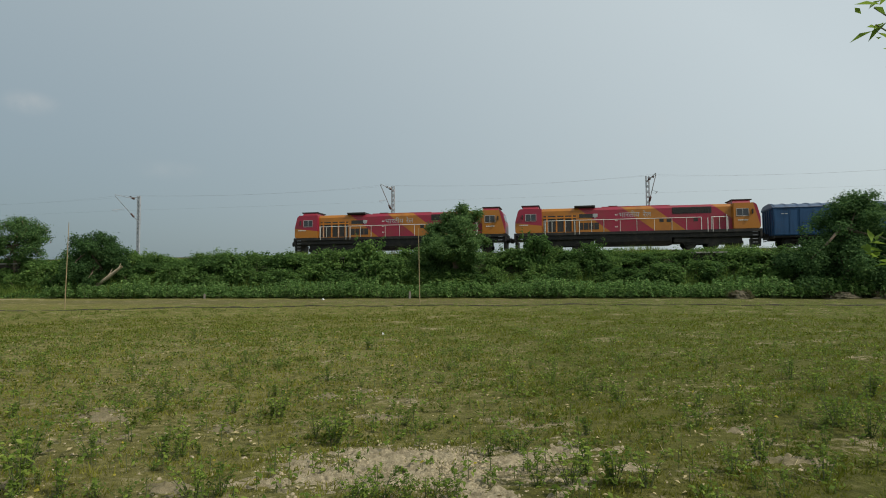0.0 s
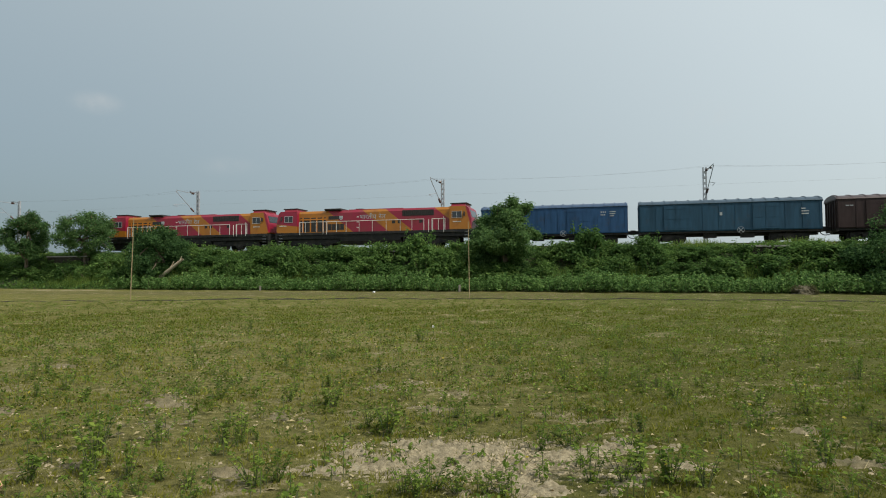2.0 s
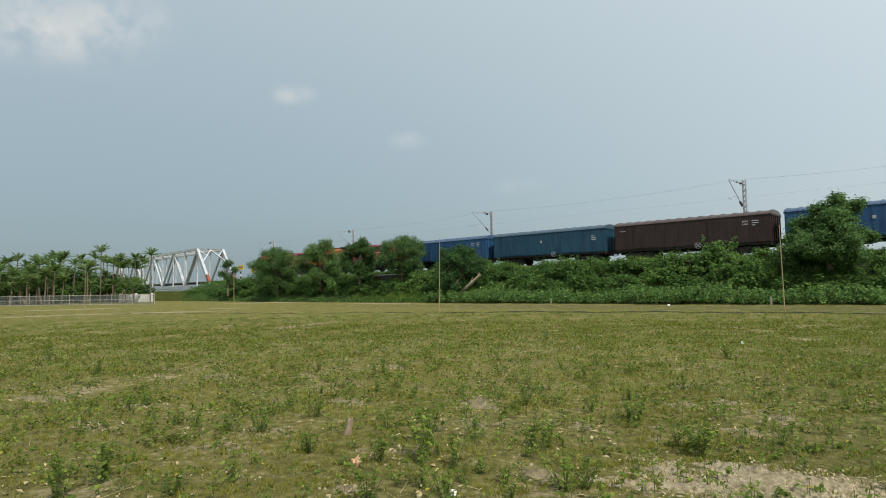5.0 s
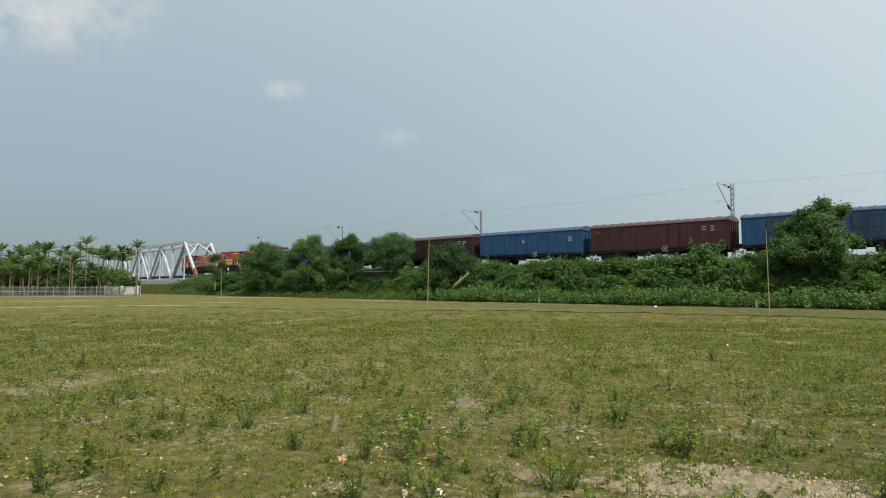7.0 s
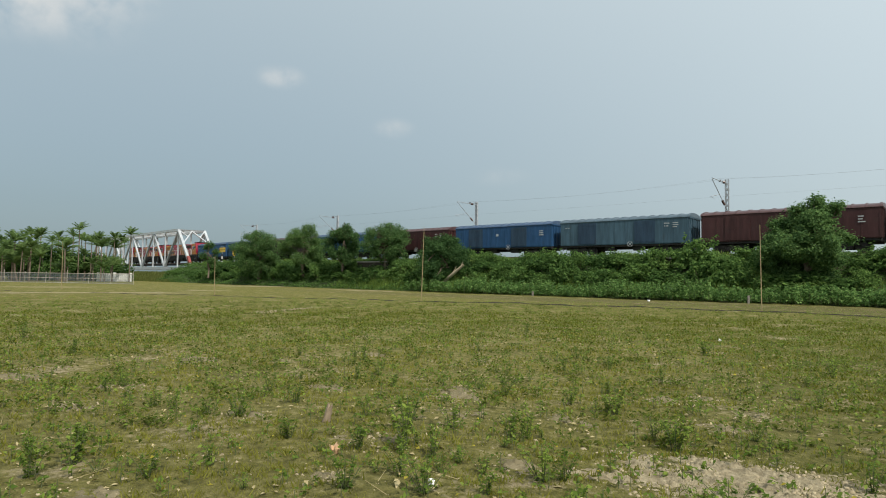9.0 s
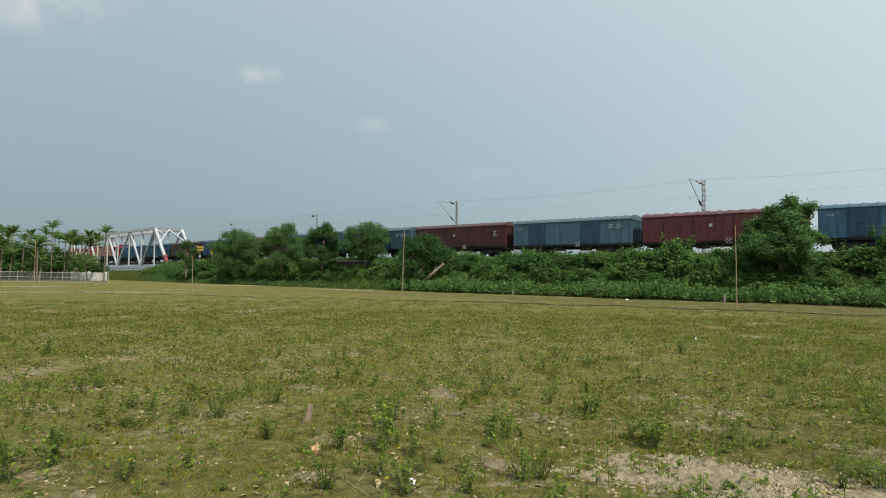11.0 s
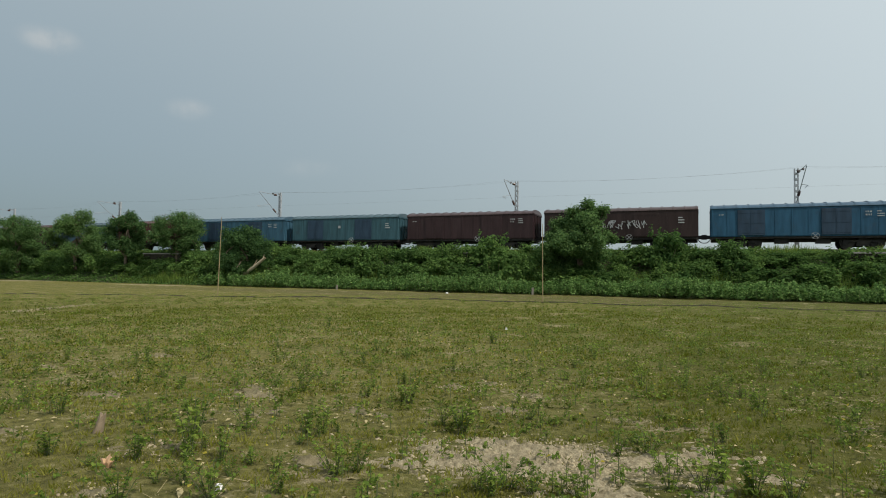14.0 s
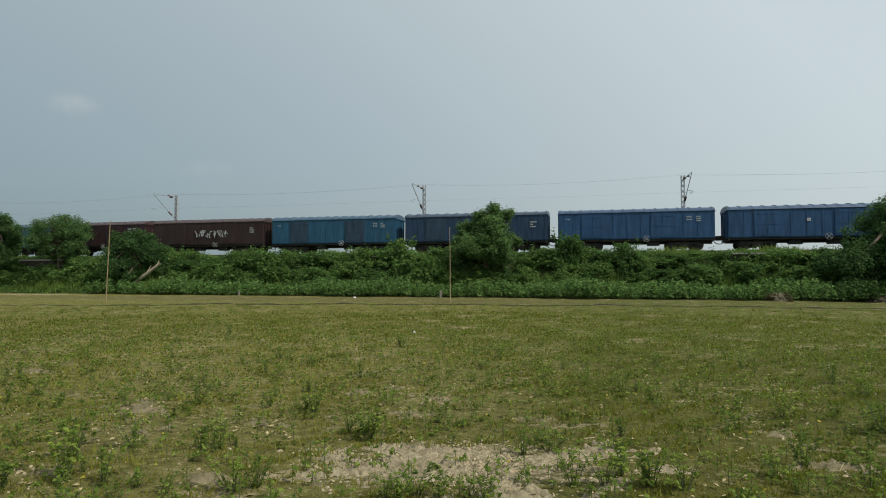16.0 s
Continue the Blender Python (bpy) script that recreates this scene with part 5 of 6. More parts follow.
rw = random.Random(9)
for x, y, tall in WEED_SPOTS:
    kd = rw.choice((0, 1, 2, 4) if tall > 0.2 else (1, 3, 4))
    weed(x, y, kd, tall / (0.42, 0.34, 0.42, 0.24, 0.26, 0.2)[kd], rw.uniform(0, 360))
for _ in range(150):
    a, q = radians(rw.uniform(-42, 70)), 3.4 + 9 * rw.random() ** 0.8
    x, y = -math.sin(a) * q, math.cos(a) * q
    if ((x + 0.1) / 1.2) ** 2 + ((y - 4.9) / 0.7) ** 2 > 1:
        weed(x, y, rw.randint(0, 5), rw.uniform(0.3, 0.65), rw.uniform(0, 360))


def build_far_weeds():
    n = 8000
    a, q = np.radians(rng.uniform(-46, 74, n)), 7 + 35 * rng.random(n) ** 0.85
    x, y = -np.sin(a) * q, np.cos(a) * q
    m = 8
    h = rng.uniform(0.03, 0.2, n) * rng.random(n)
    p = np.zeros((n, m, 3))
    u = rng.random((n, m))
    p[..., 0] = x[:, None] + rng.normal(size=(n, m)) * 0.09
    p[..., 1] = y[:, None] + rng.normal(size=(n, m)) * 0.09
    p[..., 2] = hump(x, y)[:, None] + u * h[:, None]
    tagged(new("field_weeds", raw_mesh("field_weeds", *leaf_arrays(p.reshape(-1, 3), 0.046, 0.6, 0.55), M_WEED)), "scattered low green weeds", "weeds", kind="stuff")
    n, m = 2600, 9
    a, q = np.radians(rng.uniform(-46, 74, n)), 3.1 + 15 * rng.random(n) ** 0.9
    x, y = -np.sin(a) * q, np.cos(a) * q
    h, sp = rng.uniform(0.05, 0.17, n), rng.uniform(0.012, 0.04, n)
    u = rng.uniform(0.3, 1.0, (n, m))
    p = np.zeros((n, m, 3))
    p[..., 0] = x[:, None] + rng.normal(size=(n, m)) * sp[:, None]
    p[..., 1] = y[:, None] + rng.normal(size=(n, m)) * sp[:, None]
    p[..., 2] = hump(x, y)[:, None] + u * h[:, None]
    st = [rod_arrays(np.array([x[i], y[i], float(hump(x[i], y[i])) - 0.01]), np.array([x[i], y[i], float(hump(x[i], y[i])) + h[i]]), 0.004, 0.002, 3) for i in range(n)]
    tagged(new("seedling_leaves", raw_mesh("seedling_leaves", *leaf_arrays(p.reshape(-1, 3), 0.04, 0.55, 0.55), M_WEED)), "small upright green seedlings in the turf", "weeds", kind="stuff")
    tagged(new("seedling_stalks", raw_mesh("seedling_stalks", *join(st), M_STEM)), "thin stalks of small seedlings", "weeds", kind="stuff")
    # weed tufts, with extra dark ones added in place of short shadows
    n, m = 3200, 20
    a, q = np.radians(rng.uniform(-46, 74, n)), 5.5 + 30 * rng.random(n) ** 0.9
    x, y = -np.sin(a) * q, np.cos(a) * q
    h, sp = rng.uniform(0.04, 0.12, n), rng.uniform(0.03, 0.10, n)
    p = np.zeros((n, m, 3))
    p[..., 0] = x[:, None] + rng.normal(size=(n, m)) * sp[:, None] * 1.3
    p[..., 1] = y[:, None] + rng.normal(size=(n, m)) * sp[:, None]
    p[..., 2] = hump(x, y)[:, None] + rng.random((n, m)) * h[:, None]
    tagged(new("weed_tufts", raw_mesh("weed_tufts", *leaf_arrays(p.reshape(-1, 3), 0.05, 0.6, 0.5), M_TUFT)), "low dark green weed tufts, some standing in for shadow dashes", "weeds", kind="stuff")


def build_grass():
    n = 290000
    a, q = np.radians(rng.uniform(-44, 74, n)), np.abs(2.6 + 24 * rng.random(n) ** 1.7 + 0.6 * rng.normal(size=n))
    a2, q2 = np.radians(rng.uniform(-180, 180, 90000)), 11 * np.sqrt(rng.random(90000))
    fresh = (q2 < 2.8) | (a2 < radians(-43)) | (a2 > radians(73))
    a, q = np.append(a, a2[fresh]), np.append(q, q2[fresh])
    n = len(a)
    x, y = -np.sin(a) * q, np.cos(a) * q
    patch = np.sin(1.9 * x + 0.7 * y) + np.sin(2.3 * y - 1.1 * x + 1) + 0.8 * np.sin(4.7 * x - 2.2 * y) + 0.8 * np.sin(5.3 * y + 3.1 * x)
    keep = patch + rng.normal(size=n) * 0.8 > -0.5
    for cx, cy, rx, ry, _ in BARE + [(u, v, w, 0.75 * w, 0) for u, v, w in SMALL_BARE]:
        e = ((x - cx) / rx) ** 2 + ((y - cy) / ry) ** 2
        keep &= e > rng.uniform(-0.15, 1.1, n)
    x, y, q = x[keep], y[keep], q[keep]
    n = len(x)
    tuft = np.sin(17 * x + 5 * y + 2 * np.sin(3.1 * y)) * np.sin(23 * y - 7 * x + 2 * np.sin(2.7 * x)) + 0.6 * np.sin(9 * x - 11 * y)
    h = rng.uniform(0.008, 0.034, n) * (1 + 0.03 * q) * np.clip(0.75 + 1.2 * tuft, 0.25, 3.0)
    w = 0.0035 * (1 + 0.22 * q)
    th, lean = rng.uniform(0, 6.283, n), rng.uniform(0.2, 1.3, n)
    z = hump(x, y)
    c, s = np.cos(th), np.sin(th)
    l2 = rng.uniform(0, 6.283, n)
    base = np.stack([x, y, z - 0.01], 1)
    side = np.stack([c * w, s * w, 0 * w], 1)
    tip = base + np.stack([np.cos(l2) * h * lean, np.sin(l2) * h * lean, h + 0.01], 1)
    v = np.stack([base - side, base + side, tip], 1)
    # darker, greener blades on the right and beyond about 14 m
    green = (x + 0.05 * y + rng.normal(size=n) * 1.2 > 0.6) | (q + rng.normal(size=n) * 2.5 > 14)
    for name, pick, mat, label in (("turf_grass", ~green, M_GRASS, "short patchy olive-yellow turf grass"), ("lush_turf_grass", green, M_GREENER, "short greener turf grass")):
        tagged(new(name, raw_mesh(name, v[pick].reshape(-1, 3), np.arange(3 * int(pick.sum())).reshape(-1, 3), mat)), label, "grass", kind="stuff")


def build_clods():
    """Lumps of dry soil on the bare patches and loose ones in the turf."""
    parts = []
    cube = np.array([[-1, -1, -1], [1, -1, -1], [1, 1, -1], [-1, 1, -1], [-0.6, -0.6, 1], [0.7, -0.5, 0.8], [0.5, 0.6, 1], [-0.6, 0.5, 0.7]], float) * 0.5
    quad = np.array([[0, 1, 5, 4], [1, 2, 6, 5], [2, 3, 7, 6], [3, 0, 4, 7], [4, 5, 6, 7]])
    for i in range(4200):
        if i < 1700:
            x, y = rng.normal(-0.1, 0.62), rng.normal(4.85, 0.36)
        elif i < 3500:
            cx, cy, w = SMALL_BARE[i % len(SMALL_BARE)]
            x, y = rng.normal(cx, w * 0.6), rng.normal(cy, w * 0.45)
        else:
            a, q = math.radians(rng.uniform(-42, 60)), 3.2 + 13 * rng.random()
            x, y = -math.sin(a) * q, math.cos(a) * q
        r = min(rng.gamma(1.2, 0.0045) + 0.002, 0.019) * (1.0 if i < 1700 else 0.75) if i < 3500 else rng.gamma(1.4, 0.002) + 0.002
        th = rng.uniform(0, 6.283)
        c, s = math.cos(th), math.sin(th)
        p = cube @ np.array([[c, s, 0], [-s, c, 0], [0, 0, 1]]) * np.array([1, 0.8, 0.55]) * 2 * r * rng.uniform(0.6, 1.4, (8, 3))
        parts.append((p + np.array([x, y, float(hump(x, y)) + r * 0.35]), quad))
    tagged(new("soil_clods", raw_mesh("soil_clods", *join(parts), M_CLODS)), "pale crumbled soil clods on bare ground", "soil", kind="stuff")


def crust_arrays(cx, cy, rx, ry, step, lift=0.0):
    """A ragged sheet of crumbled soil that dips below the turf at its edge."""
    nx, ny = int(3.0 * rx / step), int(3.2 * ry / step)
    vs = []
    for y in np.linspace(cy - 1.6 * ry, cy + 1.6 * ry, ny):
        for x in np.linspace(cx - 1.5 * rx, cx + 1.5 * rx, nx):
            e = math.hypot((x - cx) / rx, (y - cy) / ry)
            big = noise.fractal(Vector((x * 2.4, y * 3.4, 0.7)), 0.8, 2.0, 4)
            lump = noise.fractal(Vector((x * 9, y * 15, 3.1)), 0.4, 2.1, 5)
            crumb = 1.6 * abs(noise.noise(Vector((x * 22, y * 30, 1.3)))) + 0.5 * noise.noise(Vector((x * 60, y * 70, 5.3)))
            cover = 0.42 - e * 0.75 + big * 0.75 + lift
            vs.append((x, y, float(hump(x, y)) - 0.004 + min(max(cover, -0.6), 0.25) * 0.06 + (lump * 0.036 + crumb * 0.024) * min(max(cover + 0.45, 0.2), 1)))
    i = np.arange(nx * ny).reshape(ny, nx)
    return np.array(vs), np.stack([i[:-1, :-1].ravel(), i[:-1, 1:].ravel(), i[1:, 1:].ravel(), i[1:, :-1].ravel()], 1)


def build_bare_soil():
    tagged(new("bare_soil", raw_mesh("bare_soil", *crust_arrays(-0.15, 4.82, 1.35, 0.82, 0.016), M_CRUST)), "patch of dry crumbled pale soil in the turf", "soil", kind="structure")
    small = [crust_arrays(x, y, w * 1.15, w * 0.7, 0.02, -0.2) for x, y, w in SMALL_BARE]
    tagged(new("soil_scrapes", raw_mesh("soil_scrapes", *join(small), M_SCRAPE)), "small scraped patches of dry crumbled soil", "soil", kind="stuff")


def build_straw():
    """Pale dead leaves, straw and flakes of soil lying in the turf."""
    n = 14000
    a, q = np.radians(-44 + 118 * rng.random(n) ** 0.75), 3.0 + 24 * rng.random(n) ** 0.8
    x, y = -np.sin(a) * q, np.cos(a) * q
    lie = np.sin(1.9 * x + 0.7 * y) + np.sin(2.3 * y - 1.1 * x + 1) + 0.8 * np.sin(4.7 * x - 2.2 * y) + rng.normal(size=n) * 0.8 < 0.0
    x, y, n = x[lie], y[lie], int(lie.sum())
    p = np.stack([x, y, hump(x, y) + rng.uniform(0.004, 0.03, n)], 1)
    tagged(new("dry_litter", raw_mesh("dry_litter", *leaf_arrays(p, rng.uniform(0.015, 0.07, n), 2.2, 0.45), M_STRAW)), "pale dead leaves and straw in the turf", "litter", kind="stuff")
    r, segs = random.Random(12), []
    for _ in range(45):
        a, d = radians(r.uniform(-42, 70)), 3.2 + 5 * r.random()
        x0, y0, t, ln = -math.sin(a) * d, math.cos(a) * d, r.uniform(0, 6.28), r.uniform(0.08, 0.3)
        z0 = float(hump(x0, y0)) + 0.012
        segs.append(((x0, y0, z0), (x0 + math.cos(t) * ln, y0 + math.sin(t) * ln, z0 + r.uniform(0, 0.05)), 0.003, 0.0015))
    tagged(new("dead_twigs", rods_mesh("dead_twigs", segs, 4), ), "thin bleached dead twigs on the ground", "twigs", kind="stuff").data.materials.append(M_STRAW)


def build_yellow_leaves():
    n = 420
    a, q = np.radians(rng.uniform(-42, 72, n)), 3.3 + 16 * rng.random(n) ** 0.9
    x, y = -np.sin(a) * q, np.cos(a) * q
    p = np.stack([x, y, hump(x, y) + rng.uniform(0.03, 0.22, n)], 1)
    tagged(new("yellowed_leaves", raw_mesh("yellowed_leaves", *leaf_arrays(p, 0.036, 0.9, 0.7), M_YELLOWED)), "scattered yellowed weed leaves", "leaves", kind="stuff")


M_CRUST = worn("dry_soil_crust", (0.25, 0.207, 0.12), (0.56, 0.475, 0.31), 24, 0.95, grime=(0.13, 0.115, 0.05), dirt=0.55, bumpy=0.9)
M_SCRAPE = worn("trodden_soil", (0.125, 0.105, 0.052), (0.28, 0.235, 0.135), 9, 0.95, grime=(0.10, 0.095, 0.03), dirt=0.8, bumpy=0.9)
M_CLODS = worn("pale_soil_clod", (0.22, 0.18, 0.105), (0.44, 0.37, 0.24), 20, 0.95)
build_far_weeds()
build_grass()
build_clods()
build_bare_soil()
build_straw()
build_yellow_leaves()


# ---- field edge: soil ridge, poles, posts, litter ----
def build_ridge():
    line = [(-54.97, 22.9), (-29.5, 28.86), (-22.72, 31.42), (-19.24, 31.7), (-2.66, 34.45), (20.25, 31.15), (41.23, 26.57)]
    pts = []
    for (x0, y0), (x1, y1) in zip(line, line[1:]):
        k = int(math.hypot(x1 - x0, y1 - y0) / 0.35)
        pts += [(x0 + (x1 - x0) * i / k, y0 + (y1 - y0) * i / k) for i in range(k)]
    vs, n = [], len(pts)
    for i, (x, y) in enumerate(pts):
        w = 0.04 * math.sin(i * 0.9) + 0.05 * math.sin(i * 0.23)
        h = (0.05 if x > -20 else 0.025) + 0.015 * math.sin(i * 1.7) + 0.012 * math.sin(i * 0.61)
        z = float(hump(x, y))
        for dy, dz in ((-0.10, -0.05), (-0.05, h * 0.8), (0.0, h), (0.06, h * 0.5), (0.12, -0.05)):
            vs.append((x, y + w + dy, z + dz))
    i = np.arange(n * 5).reshape(n, 5)
    q = np.stack([i[:-1, :-1].ravel(), i[1:, :-1].ravel(), i[1:, 1:].ravel(), i[:-1, 1:].ravel()], 1)
    tagged(new("soil_ridge", raw_mesh("soil_ridge", vs, q, M_SHADED_SOIL)), "low soil ridge across the field, coloured dark for shade", "soil ridge", kind="structure")


def bamboo_pole(x, y, h, lean):
    p = empty("bamboo_pole", pose(x, y, float(hump(x, y))), "thin upright bamboo pole standing in the field", "pole", "bamboo poles")
    segs, n = [], int(h / 0.42)
    for k in range(n):
        a, b = k / n, (k + 1) / n
        segs.append(((lean * a, 0, h * a - (0.2 if k == 0 else 0)), (lean * b, 0, h * b), 0.030 - 0.015 * a, 0.030 - 0.015 * b))
    for sg in segs:
        put("culm", rods_mesh("culm", [sg], 8), p, M_BAMBOO)
    for k in range(1, n):
        a = k / n
        c = np.array((lean * a, 0, h * a))
        put("node_ring", rods_mesh("node_ring", [(c - [0, 0, 0.012], c + [0, 0, 0.012], 0.035 - 0.015 * a)], 8), p, M_BAMBOO)


M_POST = worn("stained_concrete", (0.13, 0.12, 0.10), (0.24, 0.22, 0.18), 8, 0.9)
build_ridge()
for x, y, h, lean in ((-1.31, 34.35, 4.35, -0.05), (-19.97, 32.4, 4.62, 0.12), (-34.6, 29.0, 2.7, -0.05), (-54.0, 29.4, 4.03, -0.1)):
    bamboo_pole(x, y, h, lean)

for x, y, h in ((-2.52, 46.3, 0.68), (-19.3, 49.6, 0.5)):
    me = box_mesh("marker_post", -0.08, 0.08, -0.08, 0.08, -0.2, h * 0.85, 0.03)
    tagged(put("marker_post", me, None, M_POST, m=pose(x, y, 0, 0, 2, 10)), "short weathered concrete marker post at the crop edge", "post", "marker posts")


def crumpled(name, mat, label, category, x, y, size, seed, tall=1.0):
    r, bm = random.Random(seed), bmesh.new()
    bmesh.ops.create_icosphere(bm, subdivisions=2, radius=0.5)
    for v in bm.verts:
        v.co = Vector((v.co.x * size[0], v.co.y * size[1], (v.co.z + 0.42) * size[2])) * r.uniform(0.5, 1.3)
    me = bm_mesh(name, bm)
    tagged(put(name, me, None, mat, m=pose(x, y, float(hump(x, y)), 0, 0, r.uniform(0, 360))), label, category)


crumpled("crumpled_bag", M_LITTER, "crumpled white plastic bag on the turf", "litter", -1.56, 15.9, (0.075, 0.07, 0.055), 1)
crumpled("crumpled_bag", M_LITTER, "crumpled white plastic scrap among weeds", "litter", -2.23, 3.56, (0.07, 0.045, 0.05), 2)
crumpled("clay_lump", M_CLAY, "orange-tan broken clay lump", "clay lump", -3.32, 3.87, (0.075, 0.065, 0.10), 3)
crumpled("paper_scrap", M_LITTER, "small white scrap by the crop", "litter", -8.9, 45.6, (0.2, 0.2, 0.14), 4)


M_STUMP = worn("weathered_stump_wood", (0.20, 0.15, 0.10), (0.36, 0.28, 0.19), 14, 0.9)


def stump():
    t = empty("wood_stump", pose(-4.05, 4.65, float(hump(-4.05, 4.65)), 0, 0, 30), "pale splintered wood stump leaning in the turf", "stump")
    bm = bmesh.new()
    g = bmesh.ops.create_cone(bm, cap_ends=True, segments=9, radius1=0.05, radius2=0.036, depth=0.19)
    r = random.Random(8)
    for v in bm.verts:
        v.co += Vector((r.uniform(-0.012, 0.012), r.uniform(-0.012, 0.012), r.uniform(-0.03, 0.03)))
    put("wood", bm_mesh("wood", bm), t, M_STUMP, m=pose(0, 0, 0.07, 4, 14, 0))


stump()


def fallen_log():
    a, b = flat(43.4, 49.3, 0.75), flat(39.7, 48.7, 2.85)
    t = empty("broken_log", Matrix.Translation(a), "pale broken tree trunk leaning on the slope", "log")
    d = np.array(b - a)
    put("log", rods_mesh("log", [((0, 0, 0), d * 0.6 + [0, 0, -0.05], 0.19, 0.17), (d * 0.6 + [0, 0, -0.05], d, 0.17, 0.12)], 9), t, M_TWOOD)
    put("side_branch", rods_mesh("side_branch", [(d * 0.55, d * 0.7 + [0, 0, 0.45], 0.07, 0.03), (d * 0.9, d * 0.95 + [0.05, 0, 0.4], 0.06, 0.02)], 7), t, M_TWOOD)


fallen_log()


def culvert_wall(s0, s1, d, z):
    w = empty("parapet_wall", pose(*flat((s0 + s1) / 2, d, 0), 0, 0, 90 + TRK), "low grey concrete parapet on the slope, shade panel below", "wall", "parapets")
    h = (s1 - s0) / 2
    put("coping", box_mesh("coping", -h, h, -0.14, 0.14, z - 0.12, z, 0.02), w, M_CONC)
    # no real face: dark panel added as the shade under the coping slab
    put("wall_face", box_mesh("wall_face", -h + 0.1, h - 0.1, -0.12, 0.05, z - 1.0, z - 0.12), w, M_SHADED_SOIL)


culvert_wall(53.4, 59.2, 51.4, 3.40)
culvert_wall(-12.3, -9.6, 51.3, 3.5)
culvert_wall(19.4, 22.0, 51.6, 3.5)


M_BRUSH = worn("dry_brush", (0.07, 0.06, 0.035), (0.13, 0.11, 0.065), 5, 0.95, bumpy=0.8)
M_DRY = foliage("dry_leaf", (0.06, 0.065, 0.03), (0.11, 0.105, 0.05), (0.18, 0.16, 0.085))


def mounds():
    for x, y, w, h, sd in ((20.1, 41.4, 1.3, 0.5, 1), (30.2, 40.3, 3.6, 0.55, 2), (26.6, 40.9, 2.0, 0.4, 3)):
        r, bm = random.Random(sd), bmesh.new()
        bmesh.ops.create_icosphere(bm, subdivisions=4, radius=1.0)
        for v in bm.verts:
            k = noise.noise(v.co * 2.5 + Vector((sd * 3, 0, 0))) * 0.35 + noise.noise(v.co * 7) * 0.12
            v.co = v.co * (1 + k)
            v.co = Vector((v.co.x * w / 2, v.co.y * 0.7, max(-0.1, v.co.z) * h))
        heap = empty("brush_mound", pose(x, y, 0), "low grey-brown heap of dry brush", "brush heap", "heaps by the crop")
        put("core", bm_mesh("core", bm), heap, M_BRUSH)
        p = crown_points([((r.uniform(-0.4, 0.4) * w, r.uniform(-0.3, 0.3), h * r.uniform(0.3, 0.8)), (w * 0.16, 0.35, h * 0.4)) for _ in range(8)], 2600, 0.6, 0.10)[0]
        tagged(put("dry_leaf_litter", raw_mesh("dry_leaf_litter", *leaf_arrays(p, 0.13, 0.6, 0.35)), heap, M_DRY), kind="stuff")


mounds()


# ---- by the bridge: fence, palms, sign boards ----
M_FENCE = worn("greyed_fence_pole", (0.30, 0.28, 0.22), (0.44, 0.41, 0.34), 5, 0.85)


def net_fence():
    a, b = np.array([-113.6, 37.6]), np.array([-74.6, 49.7])
    f = empty("net_fence", pose(a[0], a[1], 0), "grey net fence on thin pale posts", "fence")
    for p, q in ((a, b),):
        n = int(np.linalg.norm(q - p) / 3.4)
        for i in range(n + 1):
            x, y = p + (q - p) * i / n - a
            put("post", rods_mesh("post", [((x, y, -0.2), (x, y, 1.55 + 0.25 * (i % 3 == 0)), 0.032, 0.028)], 6), f, M_FENCE)
        for z, r in ((1.35, 0.032), (0.72, 0.03), (0.08, 0.03)):
            e0, e1 = np.append(p - a, z), np.append(q - a, z)
            put("rail", rods_mesh("rail", [(e0, e1, r)], 6), f, M_FENCE)
        m = int(np.linalg.norm(q - p) / 0.28)
        segs = []
        for i in range(m):
            e = p + (q - p) * i / m - a
            segs.append((np.append(e, 0.05), np.append(e, 1.35), 0.014))
        for z in np.arange(0.12, 1.35, 0.10):
            segs.append((np.append(p - a, z), np.append(q - a, z), 0.016))
        put("net", rods_mesh("net", segs, 3), f, M_NET, "grey woven netting")


net_fence()


def palm_kind(seed, h):
    r, segs, leaf = random.Random(seed), [], []
    lean = r.uniform(-0.4, 0.4)
    for k in range(5):
        segs.append(((lean * k / 5, 0, h * k / 5 - 0.2), (lean * (k + 1) / 5, 0, h * (k + 1) / 5), 0.13 - 0.01 * k, 0.12 - 0.01 * k))
    segs.append(((lean, 0, h), (lean, 0, h + 0.9), 0.11, 0.05))
    vs = []
    for k in range(16):
        az, el = k * 2.4 + r.uniform(-0.3, 0.3), r.uniform(0.5, 1.5)
        L = r.uniform(1.7, 2.4)
        p = np.array((lean, 0, h + 0.8))
        for j in range(18):
            e = el - j * 0.05
            d = np.array((math.cos(az) * math.cos(e), math.sin(az) * math.cos(e), math.sin(e)))
            side = np.array((-math.sin(az), math.cos(az), 0))
            ll = 0.7 * math.sin(math.pi * (0.1 + 0.82 * j / 18)) * r.uniform(0.8, 1.15)
            for sg in (1, -1):
                t = side * sg * ll * 0.6 + d * ll * 0.6 - np.array((0, 0, 0.22 * ll))
                w = d * 0.062
                vs += [p - w, p + w, p + t + w * 0.3, p + t - w * 0.3]
            p = p + d * L / 18
    v = np.array(vs)
    return rods_mesh("palm_trunk", segs, 8), raw_mesh("palm_fronds", v, np.arange(len(v)).reshape(-1, 4))


PALMS = [palm_kind(60 + k, 7.2 + 0.5 * k) for k in range(4)] + [palm_kind(70 + k, 1.4 + 1.1 * k) for k in range(4)]


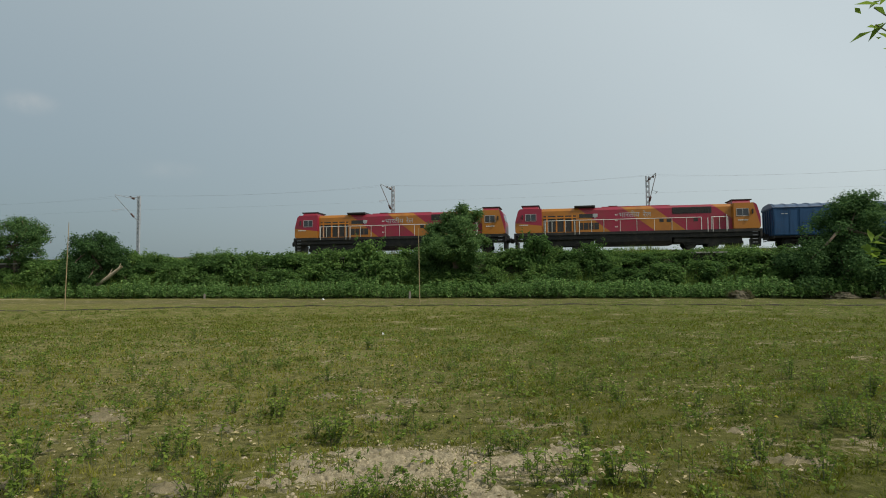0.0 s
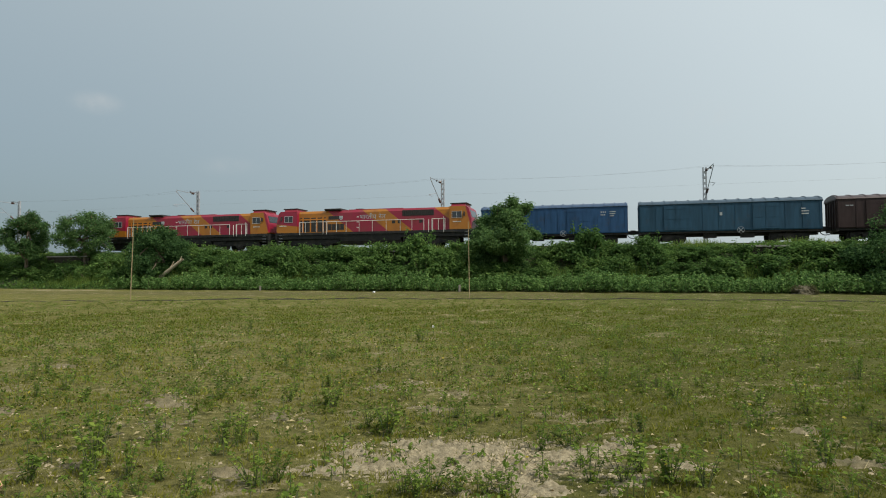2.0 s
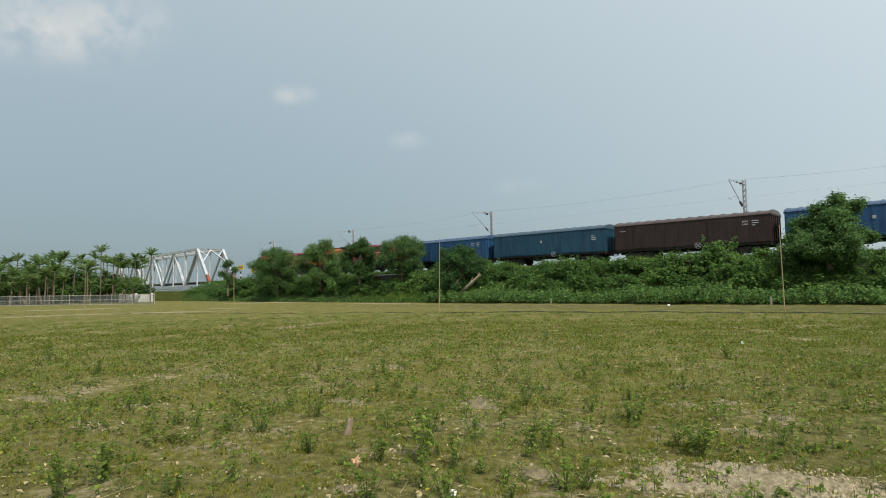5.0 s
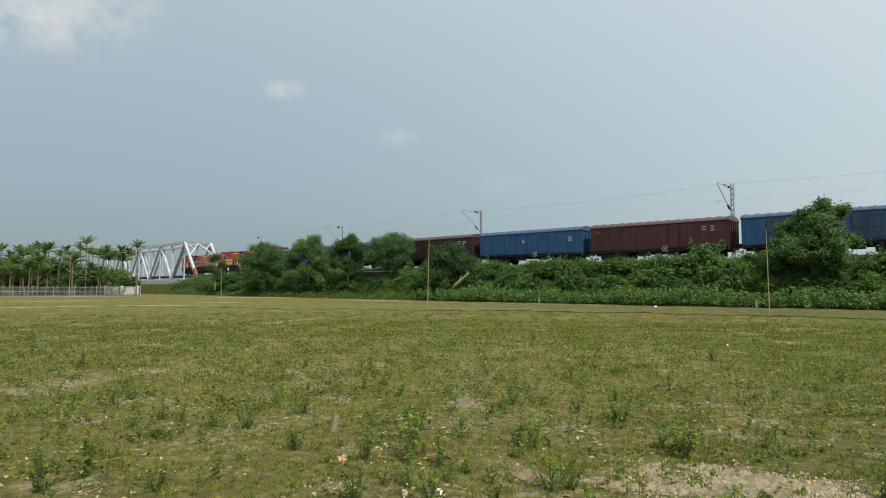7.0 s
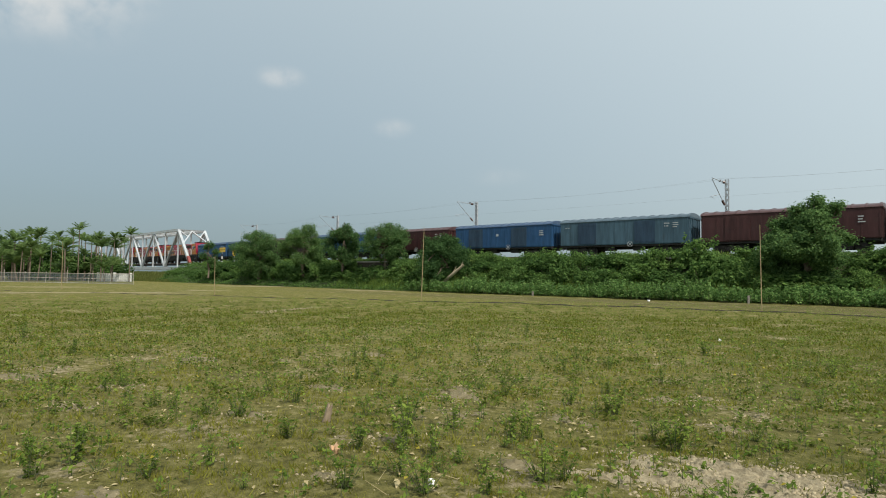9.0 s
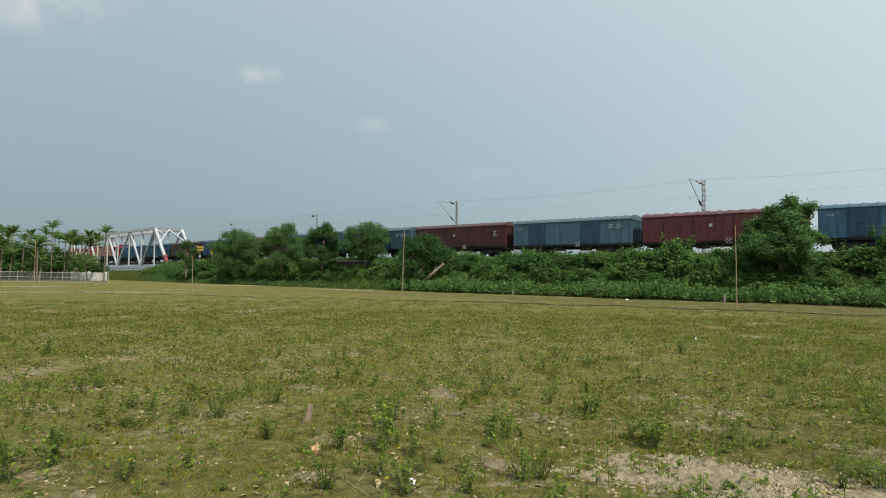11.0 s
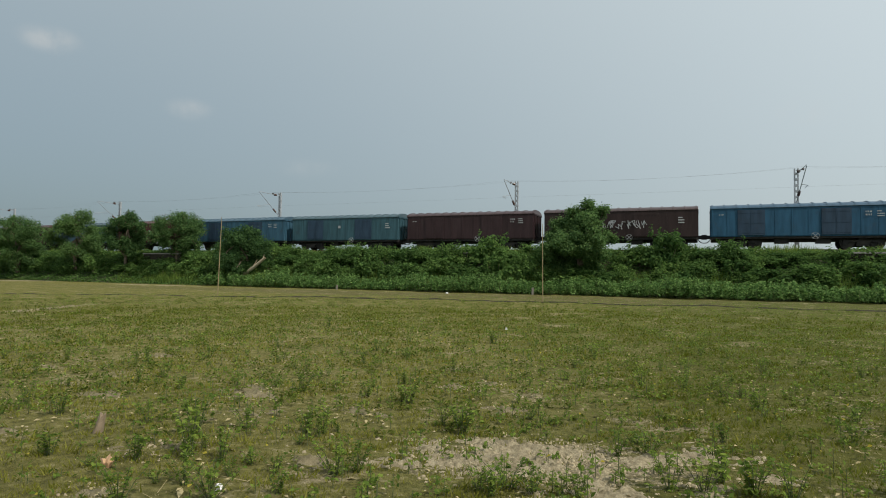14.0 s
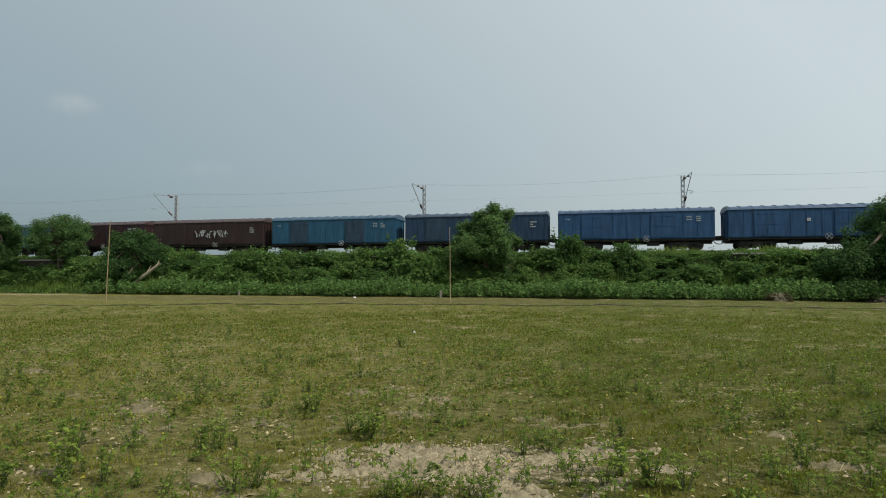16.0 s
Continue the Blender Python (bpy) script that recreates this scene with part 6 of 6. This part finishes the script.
def palm(x, y, k, sc):
    p = empty("areca_palm", pose(x, y, 0, 0, 0, rw.uniform(0, 360)) @ Matrix.Diagonal((sc, sc, sc, 1)), "slender areca palm with drooping fronds", "palm", "palms by the bridge")
    put("trunk", PALMS[k][0], p, M_BARK)
    put("fronds", PALMS[k][1], p, M_PALM)


for x, y, k, sc in PALM_SPOTS:
    palm(x, y, k, sc)


for i in range(80):
    a, q = radians(rw.uniform(57.0, 76)), rw.uniform(114, 138)
    palm(-math.sin(a) * q, math.cos(a) * q, 4 + i % 4, rw.uniform(0.85, 1.25))


def grove():
    """Undergrowth below the palms and along the far bank."""
    for x, y, w, low, sd in GROVE_SPOTS:
        h = low * 1.4
        r = random.Random(sd)
        t = empty("thicket", pose(x, y, 0), "dark green thicket under the palms", "thicket", "thickets by the bridge")
        cl = make_clumps(w, h, 0.2, 26, 0.14 * w + 0.3, r)
        tagged(put("stem", rods_mesh("stem", [((r.uniform(-0.5, 0.5), r.uniform(-0.5, 0.5), -0.2), np.array(c[0]), 0.06, 0.02) for c in cl[:12]], 5), t, M_BARK), kind="stuff")
        tagged(put("foliage", raw_mesh("foliage", *crown_leaves(cl, 6000, 0.38, 0.6, 0.3)), t, M_BUSH), kind="stuff")


grove()


def white_wall():
    """A low whitewashed wall with a coping, seen between the palm trunks."""
    w = empty("whitewashed_wall", pose(-106.0, 67.0, 0, 0, 0, 58), "low whitewashed wall behind the palm trunks", "wall")
    put("wall_face", box_mesh("wall_face", -2.6, 2.6, -0.12, 0.12, -0.3, 1.35, 0.02), w, M_WHITE)
    put("coping", box_mesh("coping", -2.7, 2.7, -0.2, 0.2, 1.35, 1.47, 0.03), w, M_CONC)
    for x in (-2.6, 0.0, 2.6):
        put("pier", box_mesh("pier", x - 0.22, x + 0.22, -0.22, 0.22, -0.3, 1.6, 0.03), w, M_WHITE)


white_wall()


def sign_board(s, d, z, w, h, mat, label):
    b = empty("sign_board", along(s, d, 0), label, "sign", "trackside signs")
    put("post", rods_mesh("post", [((0, 0, 2.5), (0, 0, z + h / 2), 0.07)], 6), b, M_GALV)
    put("board", box_mesh("board", -w / 2, w / 2, -0.03, 0.05, z - h / 2, z + h / 2, 0.01), b, mat)
    put("edge_bar", box_mesh("edge_bar", -w / 2, w / 2, 0.052, 0.06, z - 0.05, z + 0.05), b, M_IRON)


sign_board(104.0, 54.0, 6.05, 2.3, 0.85, M_SIGN, "yellow rectangular trackside board on a post")


def round_sign(s, d, z, r):
    b = empty("round_sign", along(s, d, 0), "round yellow trackside sign on a post", "sign", "trackside signs")
    put("post", rods_mesh("post", [((0, 0, 2.5), (0, 0, z), 0.07)], 6), b, M_GALV)
    put("disc", rods_mesh("disc", [((0, -0.03, 0), (0, 0.04, 0), r)], 24), b, M_SIGN, m=pose(0, 0.05, z))
    bm = bmesh.new()
    bmesh.ops.create_circle(bm, cap_ends=True, segments=24, radius=r)
    put("disc_face", bm_mesh("disc_face", bm), b, M_SIGN, m=pose(0, 0.092, z, -90, 0, 0))


round_sign(99.0, 54.0, 5.45, 0.62)


def warning_post(s, d):
    b = empty("warning_post", along(s, d, 0), "black and white banded trackside post", "post", "banded posts")
    for k in range(6):
        put("band", rods_mesh("band", [((0, 0, 2.6 + 0.45 * k), (0, 0, 3.05 + 0.45 * k), 0.13)], 8), b, M_BLACK if k % 2 else M_WHITE)


warning_post(106.3, 53.4)
warning_post(102.7, 53.4)


M_SAPLING = foliage("sapling_leaf", (0.12, 0.20, 0.03), (0.20, 0.30, 0.045), (0.30, 0.40, 0.07), through_light=0.5)


def sapling():
    t = empty("sapling", pose(2.4, 2.84, 0), "young leafy sapling with broad bright leaves", "sapling")
    segs = [((0, 0, -0.2), (0.03, 0.02, 1.2), 0.022, 0.016), ((0.03, 0.02, 1.2), (-0.02, 0.05, 2.5), 0.016, 0.008)]
    tips = []
    r = random.Random(4)
    for k in range(9):
        z = 1.35 + 0.15 * k
        a = 2.2 * k
        e = np.array((0.02 + math.cos(a) * 0.18, 0.04 + math.sin(a) * 0.18, z + 0.1))
        segs.append(((0.01, 0.04, z), e, 0.007, 0.003))
        tips += [e + np.array((r.uniform(-0.06, 0.06), r.uniform(-0.06, 0.06), r.uniform(-0.05, 0.05))) for _ in range(5)]
    # one bough reaches out to each side of the view's edge
    for e in SAPLING_TIPS:
        e = np.array(e)
        segs.append(((0.0, 0.04, e[2] - 0.15), e, 0.008, 0.003))
        tips += [e + np.array((r.uniform(-0.05, 0.05), r.uniform(-0.05, 0.05), r.uniform(-0.05, 0.05))) for _ in range(6)]
    put("stem", rods_mesh("stem", segs, 6), t, M_STEM)
    put("leaves", raw_mesh("leaves", *leaf_arrays(np.array(tips), 0.085, 0.5, 0.42)), t, M_SAPLING)


sapling()


def motions():
    for thing, behind in VEHICLES:
        rows = []
        for k in range(17):
            s = front(k) - behind
            rows.append((float(k), along(s, DIST, RAIL)))
        walk(thing, rows)


motions()
